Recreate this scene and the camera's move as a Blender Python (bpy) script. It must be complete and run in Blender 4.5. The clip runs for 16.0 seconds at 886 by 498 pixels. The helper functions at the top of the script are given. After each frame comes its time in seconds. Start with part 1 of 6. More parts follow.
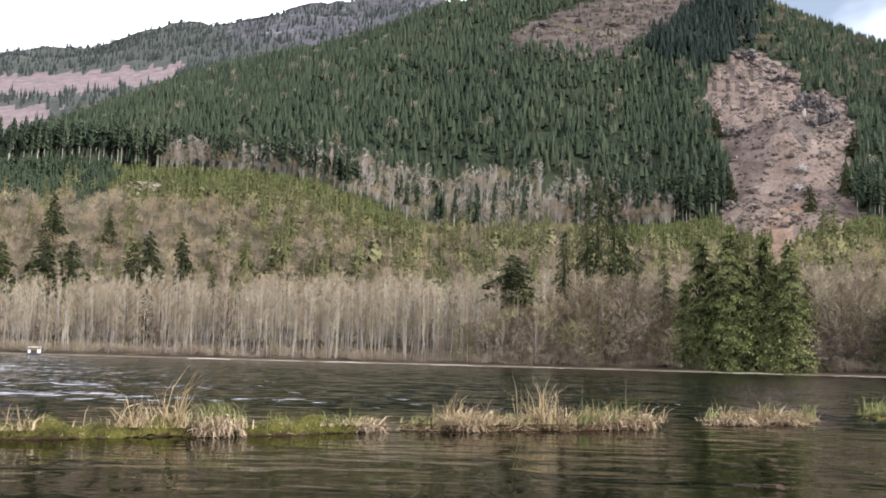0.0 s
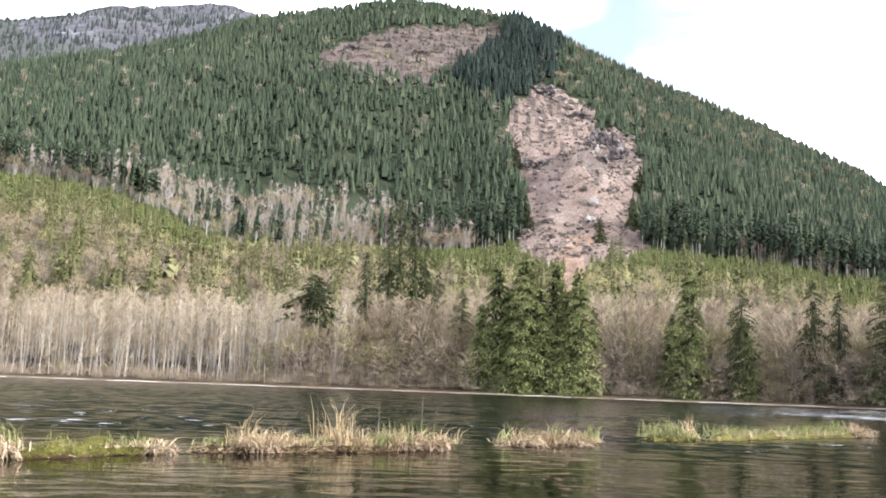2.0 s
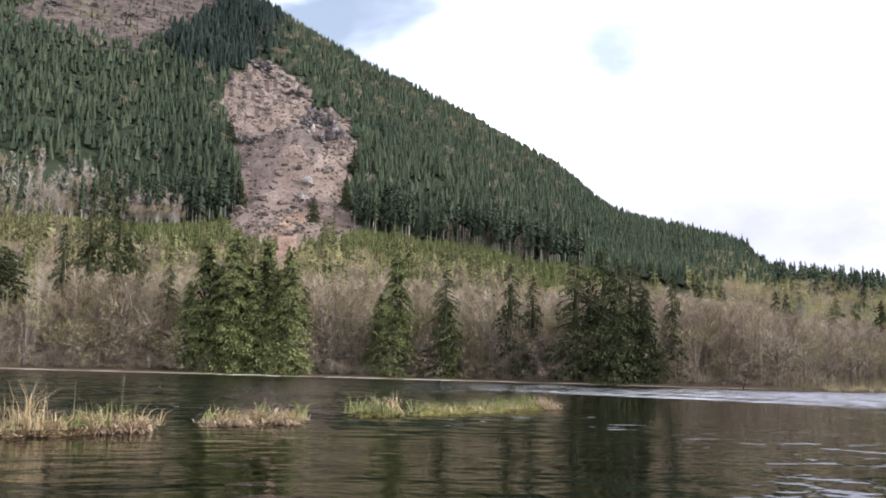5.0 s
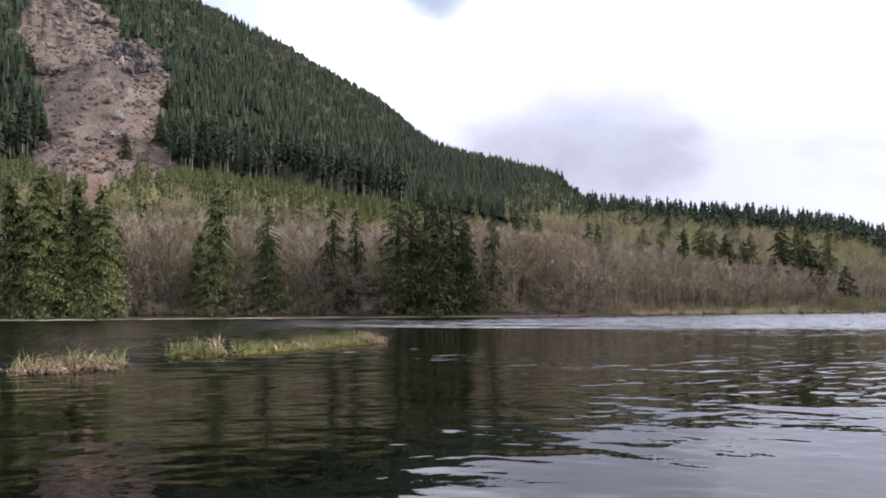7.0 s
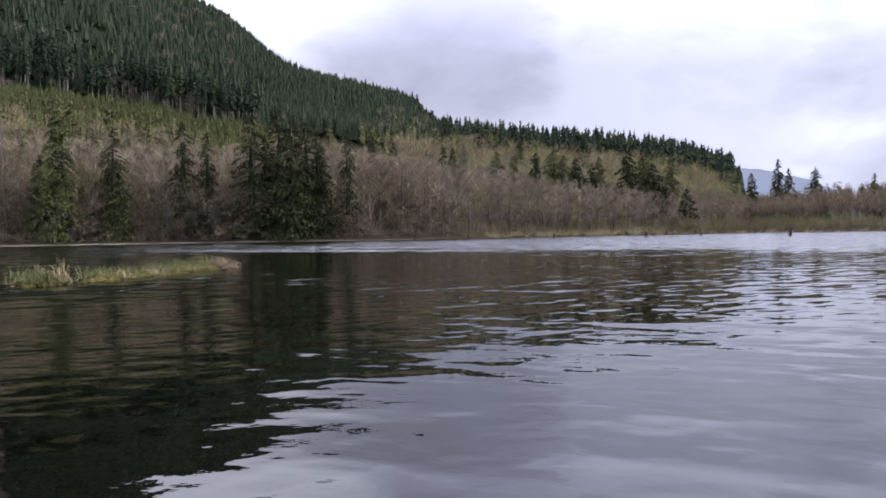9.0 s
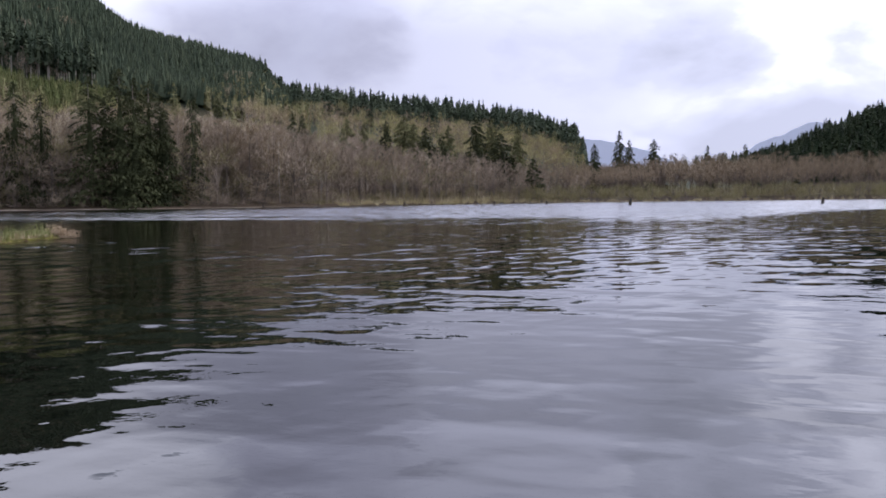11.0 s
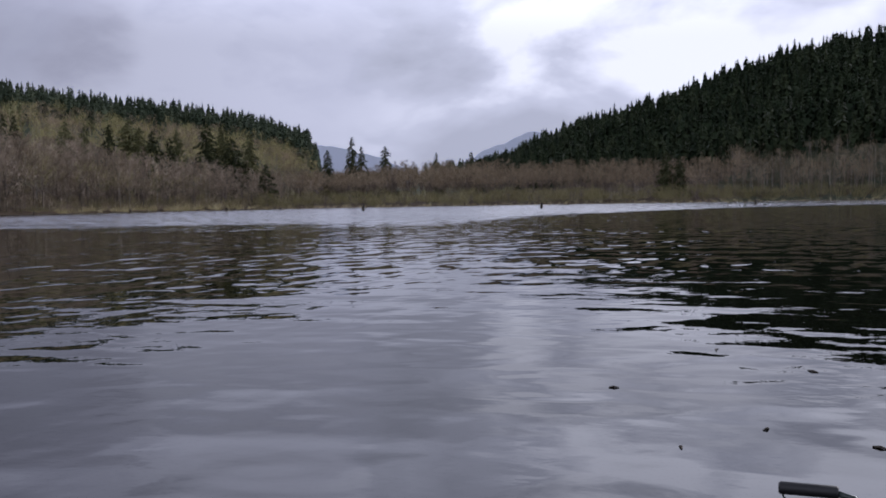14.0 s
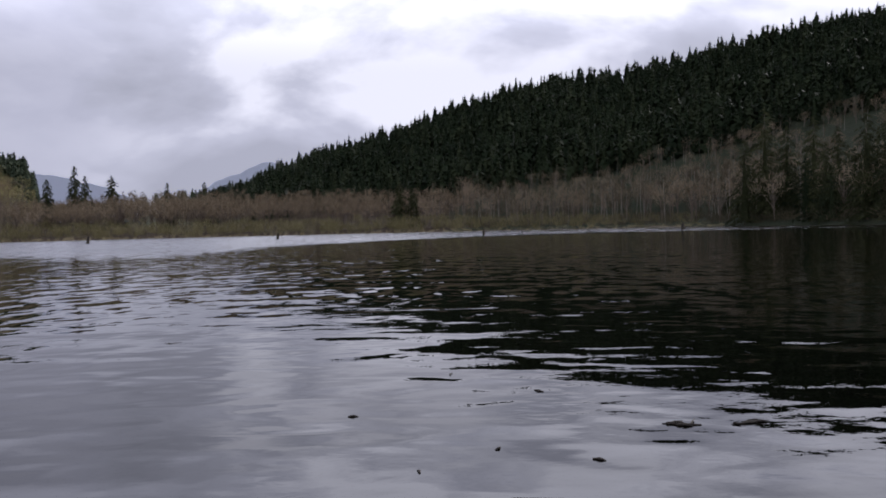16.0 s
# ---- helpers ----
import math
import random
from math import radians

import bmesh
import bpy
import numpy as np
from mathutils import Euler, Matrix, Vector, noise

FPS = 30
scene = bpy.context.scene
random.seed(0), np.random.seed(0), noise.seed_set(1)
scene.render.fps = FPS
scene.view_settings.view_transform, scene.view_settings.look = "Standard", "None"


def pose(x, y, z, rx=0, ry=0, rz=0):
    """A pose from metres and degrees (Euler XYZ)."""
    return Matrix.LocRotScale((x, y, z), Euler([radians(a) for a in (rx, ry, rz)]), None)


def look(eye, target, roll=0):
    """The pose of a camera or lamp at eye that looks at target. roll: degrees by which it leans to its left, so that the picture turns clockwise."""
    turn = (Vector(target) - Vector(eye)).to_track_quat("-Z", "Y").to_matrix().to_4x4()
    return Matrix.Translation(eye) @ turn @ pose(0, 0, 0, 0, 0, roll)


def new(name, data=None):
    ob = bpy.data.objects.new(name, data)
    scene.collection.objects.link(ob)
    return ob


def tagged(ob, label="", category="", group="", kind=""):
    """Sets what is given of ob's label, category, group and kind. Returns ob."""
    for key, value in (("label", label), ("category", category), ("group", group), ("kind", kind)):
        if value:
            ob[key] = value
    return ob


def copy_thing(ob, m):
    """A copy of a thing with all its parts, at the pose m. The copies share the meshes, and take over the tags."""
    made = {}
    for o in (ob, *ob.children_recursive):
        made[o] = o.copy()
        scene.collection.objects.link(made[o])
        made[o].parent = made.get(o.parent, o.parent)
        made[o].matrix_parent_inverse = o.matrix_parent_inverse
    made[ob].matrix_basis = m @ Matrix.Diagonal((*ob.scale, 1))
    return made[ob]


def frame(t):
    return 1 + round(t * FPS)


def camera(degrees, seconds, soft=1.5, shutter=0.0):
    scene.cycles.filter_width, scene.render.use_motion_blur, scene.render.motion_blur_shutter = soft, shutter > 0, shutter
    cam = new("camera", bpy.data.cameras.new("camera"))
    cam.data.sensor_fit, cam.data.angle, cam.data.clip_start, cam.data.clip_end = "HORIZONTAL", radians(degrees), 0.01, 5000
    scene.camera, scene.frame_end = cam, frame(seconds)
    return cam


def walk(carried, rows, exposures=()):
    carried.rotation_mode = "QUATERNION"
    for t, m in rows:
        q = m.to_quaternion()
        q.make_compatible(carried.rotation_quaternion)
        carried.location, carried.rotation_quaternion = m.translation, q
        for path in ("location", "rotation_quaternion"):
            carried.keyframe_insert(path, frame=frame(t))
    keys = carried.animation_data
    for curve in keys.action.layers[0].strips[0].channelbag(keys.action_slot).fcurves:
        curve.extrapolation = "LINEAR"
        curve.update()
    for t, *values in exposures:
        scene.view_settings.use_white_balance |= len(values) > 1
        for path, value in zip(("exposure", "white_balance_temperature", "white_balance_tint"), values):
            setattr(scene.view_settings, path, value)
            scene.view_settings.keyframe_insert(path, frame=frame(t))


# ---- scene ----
LENS = 47.97
EYE = 1.1
cam = camera(LENS, 16.0, soft=1.75)
# seconds, yaw (left is plus), pitch (up is plus), lean to the right
ROWS = [
    (0, -0, 6.34, -1.53),
    (0.5, -3.83, 6.27, -2.16),
    (1, -7.26, 7.45, -1.72),
    (1.5, -9.56, 7.89, -2.07),
    (2, -11.36, 7.89, -2.14),
    (2.5, -13.48, 8.52, -2.02),
    (3, -16.84, 8.85, -1.67),
    (3.5, -19.26, 9.07, -1.21),
    (4, -21.84, 8.04, -1.8),
    (4.5, -24.58, 7.75, -1.37),
    (5, -27.95, 7.21, -1.6),
    (5.2, -29.03, 7.24, -1.57),
    (7.3, -39.09, 2.95, 0.85),
    (7.5, -39.51, 2.55, 1.12),
    (8, -41.33, 1.24, 0.73),
    (8.5, -43.65, -0.41, 0.54),
    (9, -46.44, -0.87, 0.88),
    (11.3, -55.51, -3.06, 0.35),
    (11.5, -55.64, -3.3, 0.11),
    (12, -56.47, -3.49, 0.67),
    (12.5, -59.91, -3.02, 0.98),
    (13, -62.93, -3.03, 0.71),
    (13.5, -66.36, -3.25, 1.25),
    (14, -70.21, -2.67, 0.91),
    (14.5, -74.93, -2.47, 0.69),
    (15, -79.14, -1.79, 1.19),
    (15.5, -82.31, -1.51, 1.56),
    (16, -85.29, -1.2, 1.31),
]
# lean: the camera's right side drops by that angle
walk(cam, [(t, pose(0, 0, EYE, 0, 0, yaw) @ pose(0, 0, 0, 90 + pitch, 0, 0) @ pose(0, 0, 0, 0, 0, -lean)) for t, yaw, pitch, lean in ROWS],
     [(0.0, 0.08, 6300, 10), (0.5, 0.43, 6300, 10), (1.5, 0.74, 6250, 10), (2.0, 0.83, 6250, 10), (3.5, 0.33, 6250, 10), (5.0, 0.2, 6250, 11), (7.5, -0.45, 6100, 13),
      (9.0, -0.57, 5950, 15), (12.5, -0.77, 5900, 16), (13.2, -1.03, 5880, 16), (14.0, -1.18, 5900, 15), (16.0, -1.27, 6120, 15)])

# ---- sky and sun ----
SUN_AZ, SUN_EL = -122.0, 22.0        # degrees; azimuth counts to the left from +y


def way(az, el=0.0):
    a, e = radians(az), radians(el)
    return Vector((-math.sin(a) * math.cos(e), math.cos(a) * math.cos(e), math.sin(e)))


class Nodes:
    """Short hand for a node tree."""

    def __init__(self, tree):
        self.tree = tree
        tree.nodes.clear()

    def add(self, kind, **values):
        n = self.tree.nodes.new(kind)
        for k, v in values.items():
            if k == "op":
                n.operation = v
            elif k == "dtype":
                n.data_type = v
            elif k == "btype":
                n.blend_type = v
            elif k == "attr":
                n.attribute_name = v
            elif k == "clamp":
                n.use_clamp = v
        return n

    def put(self, socket, value):
        if isinstance(value, bpy.types.NodeSocket):
            self.tree.links.new(value, socket)
        elif value is not None:
            socket.default_value = value

    def math(self, op, a, b=None, clamp=False):
        n = self.add("ShaderNodeMath", op=op, clamp=clamp)
        self.put(n.inputs[0], a)
        self.put(n.inputs[1], b)
        return n.outputs[0]

    def noise(self, vec, scale, detail=4.0, rough=0.55, distort=0.0):
        n = self.add("ShaderNodeTexNoise")
        self.put(n.inputs["Vector"], vec)
        n.inputs["Scale"].default_value, n.inputs["Detail"].default_value = scale, detail
        n.inputs["Roughness"].default_value, n.inputs["Distortion"].default_value = rough, distort
        return n.outputs[0]

    def stretch(self, vec, s, rz=0.0):
        n = self.add("ShaderNodeMapping")
        self.put(n.inputs["Vector"], vec)
        n.inputs["Scale"].default_value = s
        n.inputs["Rotation"].default_value = (0, 0, radians(rz))
        return n.outputs[0]

    def ramp(self, fac, stops):
        n = self.add("ShaderNodeValToRGB")
        self.put(n.inputs[0], fac)
        el = n.color_ramp.elements
        while len(el) < len(stops):
            el.new(0.5)
        for e, (p, c) in zip(el, stops):
            e.position = p
            e.color = (*c, 1) if isinstance(c, tuple) else (c, c, c, 1)
        return n.outputs[0]

    def mix(self, fac, a, b, how="MIX"):
        n = self.add("ShaderNodeMix", dtype="RGBA", btype=how)
        self.put(n.inputs[0], fac)
        self.put(n.inputs[6], (*a, 1) if isinstance(a, tuple) else a)
        self.put(n.inputs[7], (*b, 1) if isinstance(b, tuple) else b)
        return n.outputs[2]

    def band(self, v, lo, hi):
        n = self.add("ShaderNodeMapRange")
        n.interpolation_type = "SMOOTHSTEP"
        self.put(n.inputs[0], v)
        n.inputs[1].default_value, n.inputs[2].default_value = lo, hi
        return n.outputs[0]


world = bpy.data.worlds.new("sky")
scene.world = world
world.use_nodes = True
W = Nodes(world.node_tree)
sky = W.add("ShaderNodeTexSky")
sky.sky_type, sky.sun_disc = "NISHITA", False
sky.sun_elevation, sky.sun_rotation = radians(SUN_EL), radians(-SUN_AZ)
blue = W.add("ShaderNodeBackground")
W.put(blue.inputs[0], sky.outputs[0])
blue.inputs[1].default_value = 0.14
heading = W.add("ShaderNodeTexCoord").outputs["Generated"]
flat = W.stretch(heading, (1.0, 1.0, 2.1))
big = W.noise(flat, 4.2, 6, 0.48, 0.3)
fine = W.noise(flat, 9.0, 6, 0.55, 0.2)
puff = W.math("ADD", W.math("MULTIPLY", big, 0.75), W.math("MULTIPLY", fine, 0.25))


def toward(az, el):
    n = W.add("ShaderNodeVectorMath", op="DOT_PRODUCT")
    W.put(n.inputs[0], heading)
    n.inputs[1].default_value = way(az, el)
    return n.outputs["Value"]


# cloud cover with a blue gap over the mountain, brighter where the sun falls on the cloud
lit = W.math("MAXIMUM", W.band(toward(-29, 24), 0.945, 0.985), W.band(toward(20, 24), 0.88, 0.97))
grey = W.ramp(puff, [(0.36, (0.58, 0.59, 0.68)), (0.46, (0.74, 0.75, 0.86)), (0.55, (1.14, 1.14, 1.24))])
shade = W.mix(lit, grey, (1.0, 1.0, 1.08))
bank = W.math("MULTIPLY", W.band(W.math("ADD", toward(-54, 9), W.math("MULTIPLY", W.math("SUBTRACT", puff, 0.5), 0.16)), 0.955, 0.992), 0.65)
shade = W.mix(bank, shade, (0.60, 0.61, 0.74))
veil = W.math("MULTIPLY", W.band(W.math("ADD", toward(-45.5, 12.4), W.math("MULTIPLY", W.math("SUBTRACT", puff, 0.5), 0.06)), math.cos(radians(8.0)), math.cos(radians(1.5))), 0.75)
shade = W.mix(veil, shade, (0.47, 0.47, 0.57))
# a thin bluish spot in the bright cloud
thin = W.math("POWER", W.band(W.math("ADD", toward(-38, 18.9), W.math("MULTIPLY", W.math("SUBTRACT", fine, 0.5), 0.0022)), math.cos(radians(3.1)), 1.0), 0.22)
shade = W.mix(thin, shade, (0.17, 0.193, 0.24))
up_ = W.add("ShaderNodeSeparateXYZ")
W.put(up_.inputs[0], heading)
cloud = W.add("ShaderNodeBackground")
W.put(cloud.inputs[0], shade)
W.put(cloud.inputs[1], W.math("SUBTRACT", W.math("ADD", W.math("ADD", 1.36, W.math("MULTIPLY", W.band(toward(-105, 10), 0.5, 0.96), 0.5)), W.math("MULTIPLY", W.band(up_.outputs[2], 0.15, 0.32), 2.7)), W.math("MULTIPLY", W.band(up_.outputs[2], 0.40, 0.70), 3.4)))
ragged = W.math("MULTIPLY", W.math("SUBTRACT", puff, 0.5), 0.02)
gap = W.band(W.math("ADD", toward(-22.8, 18.7), ragged), math.cos(radians(8.4)), math.cos(radians(5.2)))
wisps = W.math("ADD", 0.80, W.math("MULTIPLY", W.band(W.noise(flat, 6.0, 4, 0.5, 0.4), 0.35, 0.65), 0.20))
cover = W.math("SUBTRACT", 1.0, W.math("MULTIPLY", W.math("MULTIPLY", gap, wisps), 0.93), True)
both = W.add("ShaderNodeMixShader")
W.put(both.inputs[0], cover)
W.put(both.inputs[1], blue.outputs[0])
W.put(both.inputs[2], cloud.outputs[0])
W.put(W.add("ShaderNodeOutputWorld").inputs[0], both.outputs[0])

sun = new("sun", bpy.data.lights.new("sun", "SUN"))
sun.data.energy, sun.data.angle, sun.data.color = 5.0, radians(1.0), (1.0, 0.95, 0.88)
sun.matrix_world = look(way(SUN_AZ, SUN_EL) * 900, (0, 0, 0))


# ---- materials ----
def material(name):
    m = bpy.data.materials.new(name)
    m.use_nodes = True
    n = Nodes(m.node_tree)
    b = n.add("ShaderNodeBsdfPrincipled")
    n.put(n.add("ShaderNodeOutputMaterial").inputs[0], b.outputs[0])
    return m, n, b


def place(n):
    return n.add("ShaderNodeNewGeometry").outputs["Position"]


def bump(n, b, height, strength, distance):
    k = n.add("ShaderNodeBump")
    k.inputs["Strength"].default_value, k.inputs["Distance"].default_value = strength, distance
    n.put(k.inputs["Height"], height)
    n.put(b.inputs["Normal"], k.outputs[0])


def plant(name, dark, mid, light, patch=0.02, rough=0.75):
    """Leaves, needles or twigs: a tone for each tree, one for each clump, and broad patches over the ground."""
    m, n, b = material(name)
    tone = n.add("ShaderNodeAttribute", attr="tone").outputs["Fac"]
    isl = n.add("ShaderNodeNewGeometry").outputs["Random Per Island"]
    obj = n.add("ShaderNodeObjectInfo").outputs["Random"]
    wide = n.noise(place(n), patch, 3, 0.6)
    v = n.math("ADD", n.math("MULTIPLY", tone, 0.42), n.math("MULTIPLY", isl, 0.14))
    v = n.math("ADD", v, n.math("MULTIPLY", obj, 0.14))
    v = n.math("ADD", v, n.math("MULTIPLY", wide, 0.42))
    n.put(b.inputs["Base Color"], n.ramp(v, [(0.22, dark), (0.52, mid), (0.86, light)]))
    b.inputs["Roughness"].default_value = rough
    b.inputs["Specular IOR Level"].default_value = 0.05
    return m


FOREST = plant("conifer needles", (0.029, 0.040, 0.026), (0.043, 0.058, 0.036), (0.072, 0.086, 0.051), 0.008)
# the shaded hillside's dimness is put into these darker needles
SHADED_SPRUCE = plant("spruce needles", (0.012, 0.019, 0.010), (0.022, 0.032, 0.016), (0.042, 0.053, 0.026))
# shade on the slope beside the summit patch, put into the needle colour
SHADE_FIR = plant("blackish fir needles", (0.010, 0.017, 0.014), (0.018, 0.027, 0.022), (0.032, 0.042, 0.034), 0.008)
SHORE_SPRUCE = plant("olive spruce needles", (0.021, 0.026, 0.0125), (0.046, 0.052, 0.0235), (0.096, 0.099, 0.047))
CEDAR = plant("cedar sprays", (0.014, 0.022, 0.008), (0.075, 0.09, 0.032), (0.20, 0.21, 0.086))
YOUNG = plant("young conifer needles", (0.048, 0.060, 0.022), (0.086, 0.098, 0.036), (0.145, 0.148, 0.064))
TWIGS = plant("bare twigs", (0.235, 0.19, 0.13), (0.335, 0.275, 0.19), (0.42, 0.357, 0.255))
OCHRE = plant("ochre twigs", (0.15, 0.112, 0.072), (0.26, 0.20, 0.128), (0.37, 0.30, 0.20))
FIR = plant("pale green fir needles", (0.068, 0.072, 0.032), (0.122, 0.122, 0.056), (0.20, 0.19, 0.097))
# greyed and blued needles: haze of the distance put into the colour
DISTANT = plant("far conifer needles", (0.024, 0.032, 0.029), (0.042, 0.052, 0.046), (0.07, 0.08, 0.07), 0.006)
ASHEN = plant("ashen twigs", (0.155, 0.122, 0.09), (0.255, 0.204, 0.152), (0.37, 0.31, 0.24))
MAUVE = plant("grey-mauve twigs", (0.18, 0.148, 0.128), (0.30, 0.254, 0.225), (0.42, 0.368, 0.335))
DULL = plant("dull brown twigs", (0.135, 0.103, 0.066), (0.222, 0.173, 0.116), (0.315, 0.253, 0.177))
# olive hue, with the cloud shade at the hill's foot darkened into it
OLIVE = plant("mossy alder twigs", (0.055, 0.048, 0.031), (0.095, 0.082, 0.054), (0.15, 0.13, 0.085))
BUDS = plant("twigs in yellow bud", (0.20, 0.178, 0.08), (0.30, 0.27, 0.125), (0.41, 0.375, 0.19))
WILLOW = plant("willow shoots", (0.12, 0.105, 0.052), (0.19, 0.168, 0.082), (0.28, 0.25, 0.135))
SEDGE = plant("dry sedge", (0.30, 0.25, 0.13), (0.42, 0.36, 0.20), (0.55, 0.48, 0.30), 0.2)
STRAW = plant("straw blades", (0.20, 0.142, 0.082), (0.36, 0.275, 0.165), (0.55, 0.45, 0.30), 0.6)
ROOTS = plant("pale dead roots", (0.12, 0.08, 0.05), (0.32, 0.235, 0.155), (0.54, 0.44, 0.32), 0.6)
GREEN = plant("green blades", (0.10, 0.115, 0.036), (0.20, 0.215, 0.08), (0.36, 0.35, 0.18), 0.6)
REED = plant("old reed stalks", (0.26, 0.19, 0.10), (0.42, 0.32, 0.18), (0.56, 0.46, 0.28), 0.6)


def bark(name, dark, light):
    m, n, b = material(name)
    p = n.stretch(place(n), (1, 1, 0.25))
    v = n.math("ADD", n.math("MULTIPLY", n.noise(p, 6, 6), 0.7), n.math("MULTIPLY", n.add("ShaderNodeObjectInfo").outputs["Random"], 0.3))
    n.put(b.inputs["Base Color"], n.ramp(v, [(0.3, dark), (0.75, light)]))
    b.inputs["Roughness"].default_value = 0.85
    bump(n, b, n.noise(p, 14, 5), 0.5, 0.03)
    return m


ALDER_BARK = bark("alder bark", (0.17, 0.15, 0.127), (0.40, 0.37, 0.325))
DARK_BARK = bark("conifer bark", (0.07, 0.055, 0.042), (0.20, 0.16, 0.125))
GREY_WOOD = bark("weathered wood", (0.16, 0.13, 0.10), (0.42, 0.38, 0.32))
PALE_WOOD = bark("bleached driftwood", (0.36, 0.33, 0.28), (0.62, 0.58, 0.51))
DARK_WOOD = bark("wet stump wood", (0.018, 0.014, 0.010), (0.06, 0.048, 0.036))


def earth(name, stops, scales, relief):
    m, n, b = material(name)
    p = place(n)
    v = n.math("ADD", n.math("MULTIPLY", n.noise(p, scales[0], 5, 0.6), 0.55), n.math("MULTIPLY", n.noise(p, scales[1], 6, 0.65), 0.45))
    n.put(b.inputs["Base Color"], n.ramp(v, stops))
    b.inputs["Roughness"].default_value = 0.95
    b.inputs["Specular IOR Level"].default_value = 0.15
    bump(n, b, n.noise(p, scales[1], 8, 0.7), 0.9, relief)
    return m


BRUSH = earth("brush and dead grass", [(0.3, (0.032, 0.032, 0.014)), (0.5, (0.07, 0.062, 0.032)), (0.7, (0.13, 0.112, 0.062))], (0.02, 0.35), 1.0)
FLOOR = earth("dark forest floor", [(0.3, (0.022, 0.032, 0.018)), (0.55, (0.04, 0.05, 0.028)), (0.75, (0.07, 0.07, 0.042))], (0.03, 0.4), 0.8)
SCAR = earth("slide soil and rubble", [(0.34, (0.085, 0.064, 0.052)), (0.45, (0.20, 0.150, 0.124)), (0.55, (0.27, 0.208, 0.175)), (0.68, (0.37, 0.305, 0.265))], (0.06, 0.5), 3.0)
SCREE = earth("grey scree", [(0.36, (0.042, 0.035, 0.030)), (0.5, (0.105, 0.083, 0.073)), (0.66, (0.20, 0.165, 0.146))], (0.06, 0.6), 1.5)
BEACH = earth("shore gravel and mud", [(0.35, (0.085, 0.066, 0.048)), (0.5, (0.175, 0.142, 0.107)), (0.68, (0.32, 0.28, 0.225))], (0.15, 1.5), 0.15)
CLAY = earth("raw orange clay of the gully", [(0.35, (0.15, 0.095, 0.065)), (0.5, (0.30, 0.20, 0.145)), (0.66, (0.43, 0.33, 0.26))], (0.1, 0.8), 1.5)
LITTER = earth("leaf litter under the alders", [(0.3, (0.03, 0.022, 0.015)), (0.5, (0.06, 0.043, 0.028)), (0.7, (0.11, 0.08, 0.052))], (0.08, 0.9), 0.4)
BED = earth("lake bed mud", [(0.3, (0.02, 0.018, 0.01)), (0.7, (0.06, 0.05, 0.03))], (0.2, 2.0), 0.1)
TURF = earth("mossy ground between young trees", [(0.3, (0.04, 0.055, 0.018)), (0.55, (0.09, 0.105, 0.04)), (0.75, (0.17, 0.155, 0.075))], (0.03, 0.5), 0.6)


def far_slope_material():
    """Forest floor, logged ground and snow-dusted ground of the mountain behind, by their cover."""
    m, n, b = material("far slope")
    p = place(n)
    coarse, fine = n.noise(p, 0.012, 5, 0.6), n.noise(p, 0.07, 6, 0.65)
    edge = n.math("MULTIPLY", n.math("SUBTRACT", fine, 0.5), 0.7)
    cut = n.band(n.math("ADD", n.add("ShaderNodeAttribute", attr="logged").outputs["Fac"], edge), 0.42, 0.58)
    snow = n.band(n.math("ADD", n.add("ShaderNodeAttribute", attr="snow").outputs["Fac"], edge), 0.3, 0.9)
    c = n.mix(cut, n.ramp(fine, [(0.3, (0.03, 0.04, 0.033)), (0.7, (0.08, 0.085, 0.07))]), n.ramp(fine, [(0.3, (0.13, 0.095, 0.095)), (0.5, (0.205, 0.153, 0.153)), (0.7, (0.27, 0.215, 0.205))]))
    c = n.mix(snow, c, n.ramp(n.math("ADD", n.math("MULTIPLY", coarse, 0.4), n.math("MULTIPLY", fine, 0.6)), [(0.44, (0.045, 0.045, 0.052)), (0.56, (0.085, 0.08, 0.09)), (0.70, (0.30, 0.31, 0.34))]))
    n.put(b.inputs["Base Color"], c)
    b.inputs["Roughness"].default_value = 0.95
    bump(n, b, fine, 0.8, 3.0)
    return m


FAR_SLOPE = far_slope_material()
MOSS = earth("moss on a sunken log", [(0.36, (0.03, 0.026, 0.010)), (0.48, (0.09, 0.085, 0.022)), (0.56, (0.15, 0.14, 0.035)), (0.68, (0.23, 0.20, 0.08))], (3.5, 30.0), 0.06)
PEAT = earth("wet peat and roots", [(0.3, (0.02, 0.014, 0.008)), (0.55, (0.07, 0.045, 0.026)), (0.75, (0.17, 0.115, 0.07))], (3.0, 25.0), 0.04)
ROCK = earth("broken rock", [(0.38, (0.035, 0.03, 0.027)), (0.5, (0.15, 0.12, 0.103)), (0.62, (0.31, 0.265, 0.235))], (0.15, 1.2), 0.6)


def plain(name, colour, rough=0.6, metal=0.0):
    m, n, b = material(name)
    v = n.noise(place(n), 40, 4)
    n.put(b.inputs["Base Color"], n.mix(n.math("MULTIPLY", v, 0.5), colour, tuple(c * 0.6 for c in colour)))
    b.inputs["Roughness"].default_value, b.inputs["Metallic"].default_value = rough, metal
    return m


RUBBER = plain("black rubber", (0.012, 0.012, 0.014), 0.55)
TUBE = plain("dark green painted tube", (0.03, 0.045, 0.04), 0.35)
WHITE = plain("white painted wood", (0.75, 0.75, 0.72), 0.6)
# pale blue-grey stands in for the haze before the far hills
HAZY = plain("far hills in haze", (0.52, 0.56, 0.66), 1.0)


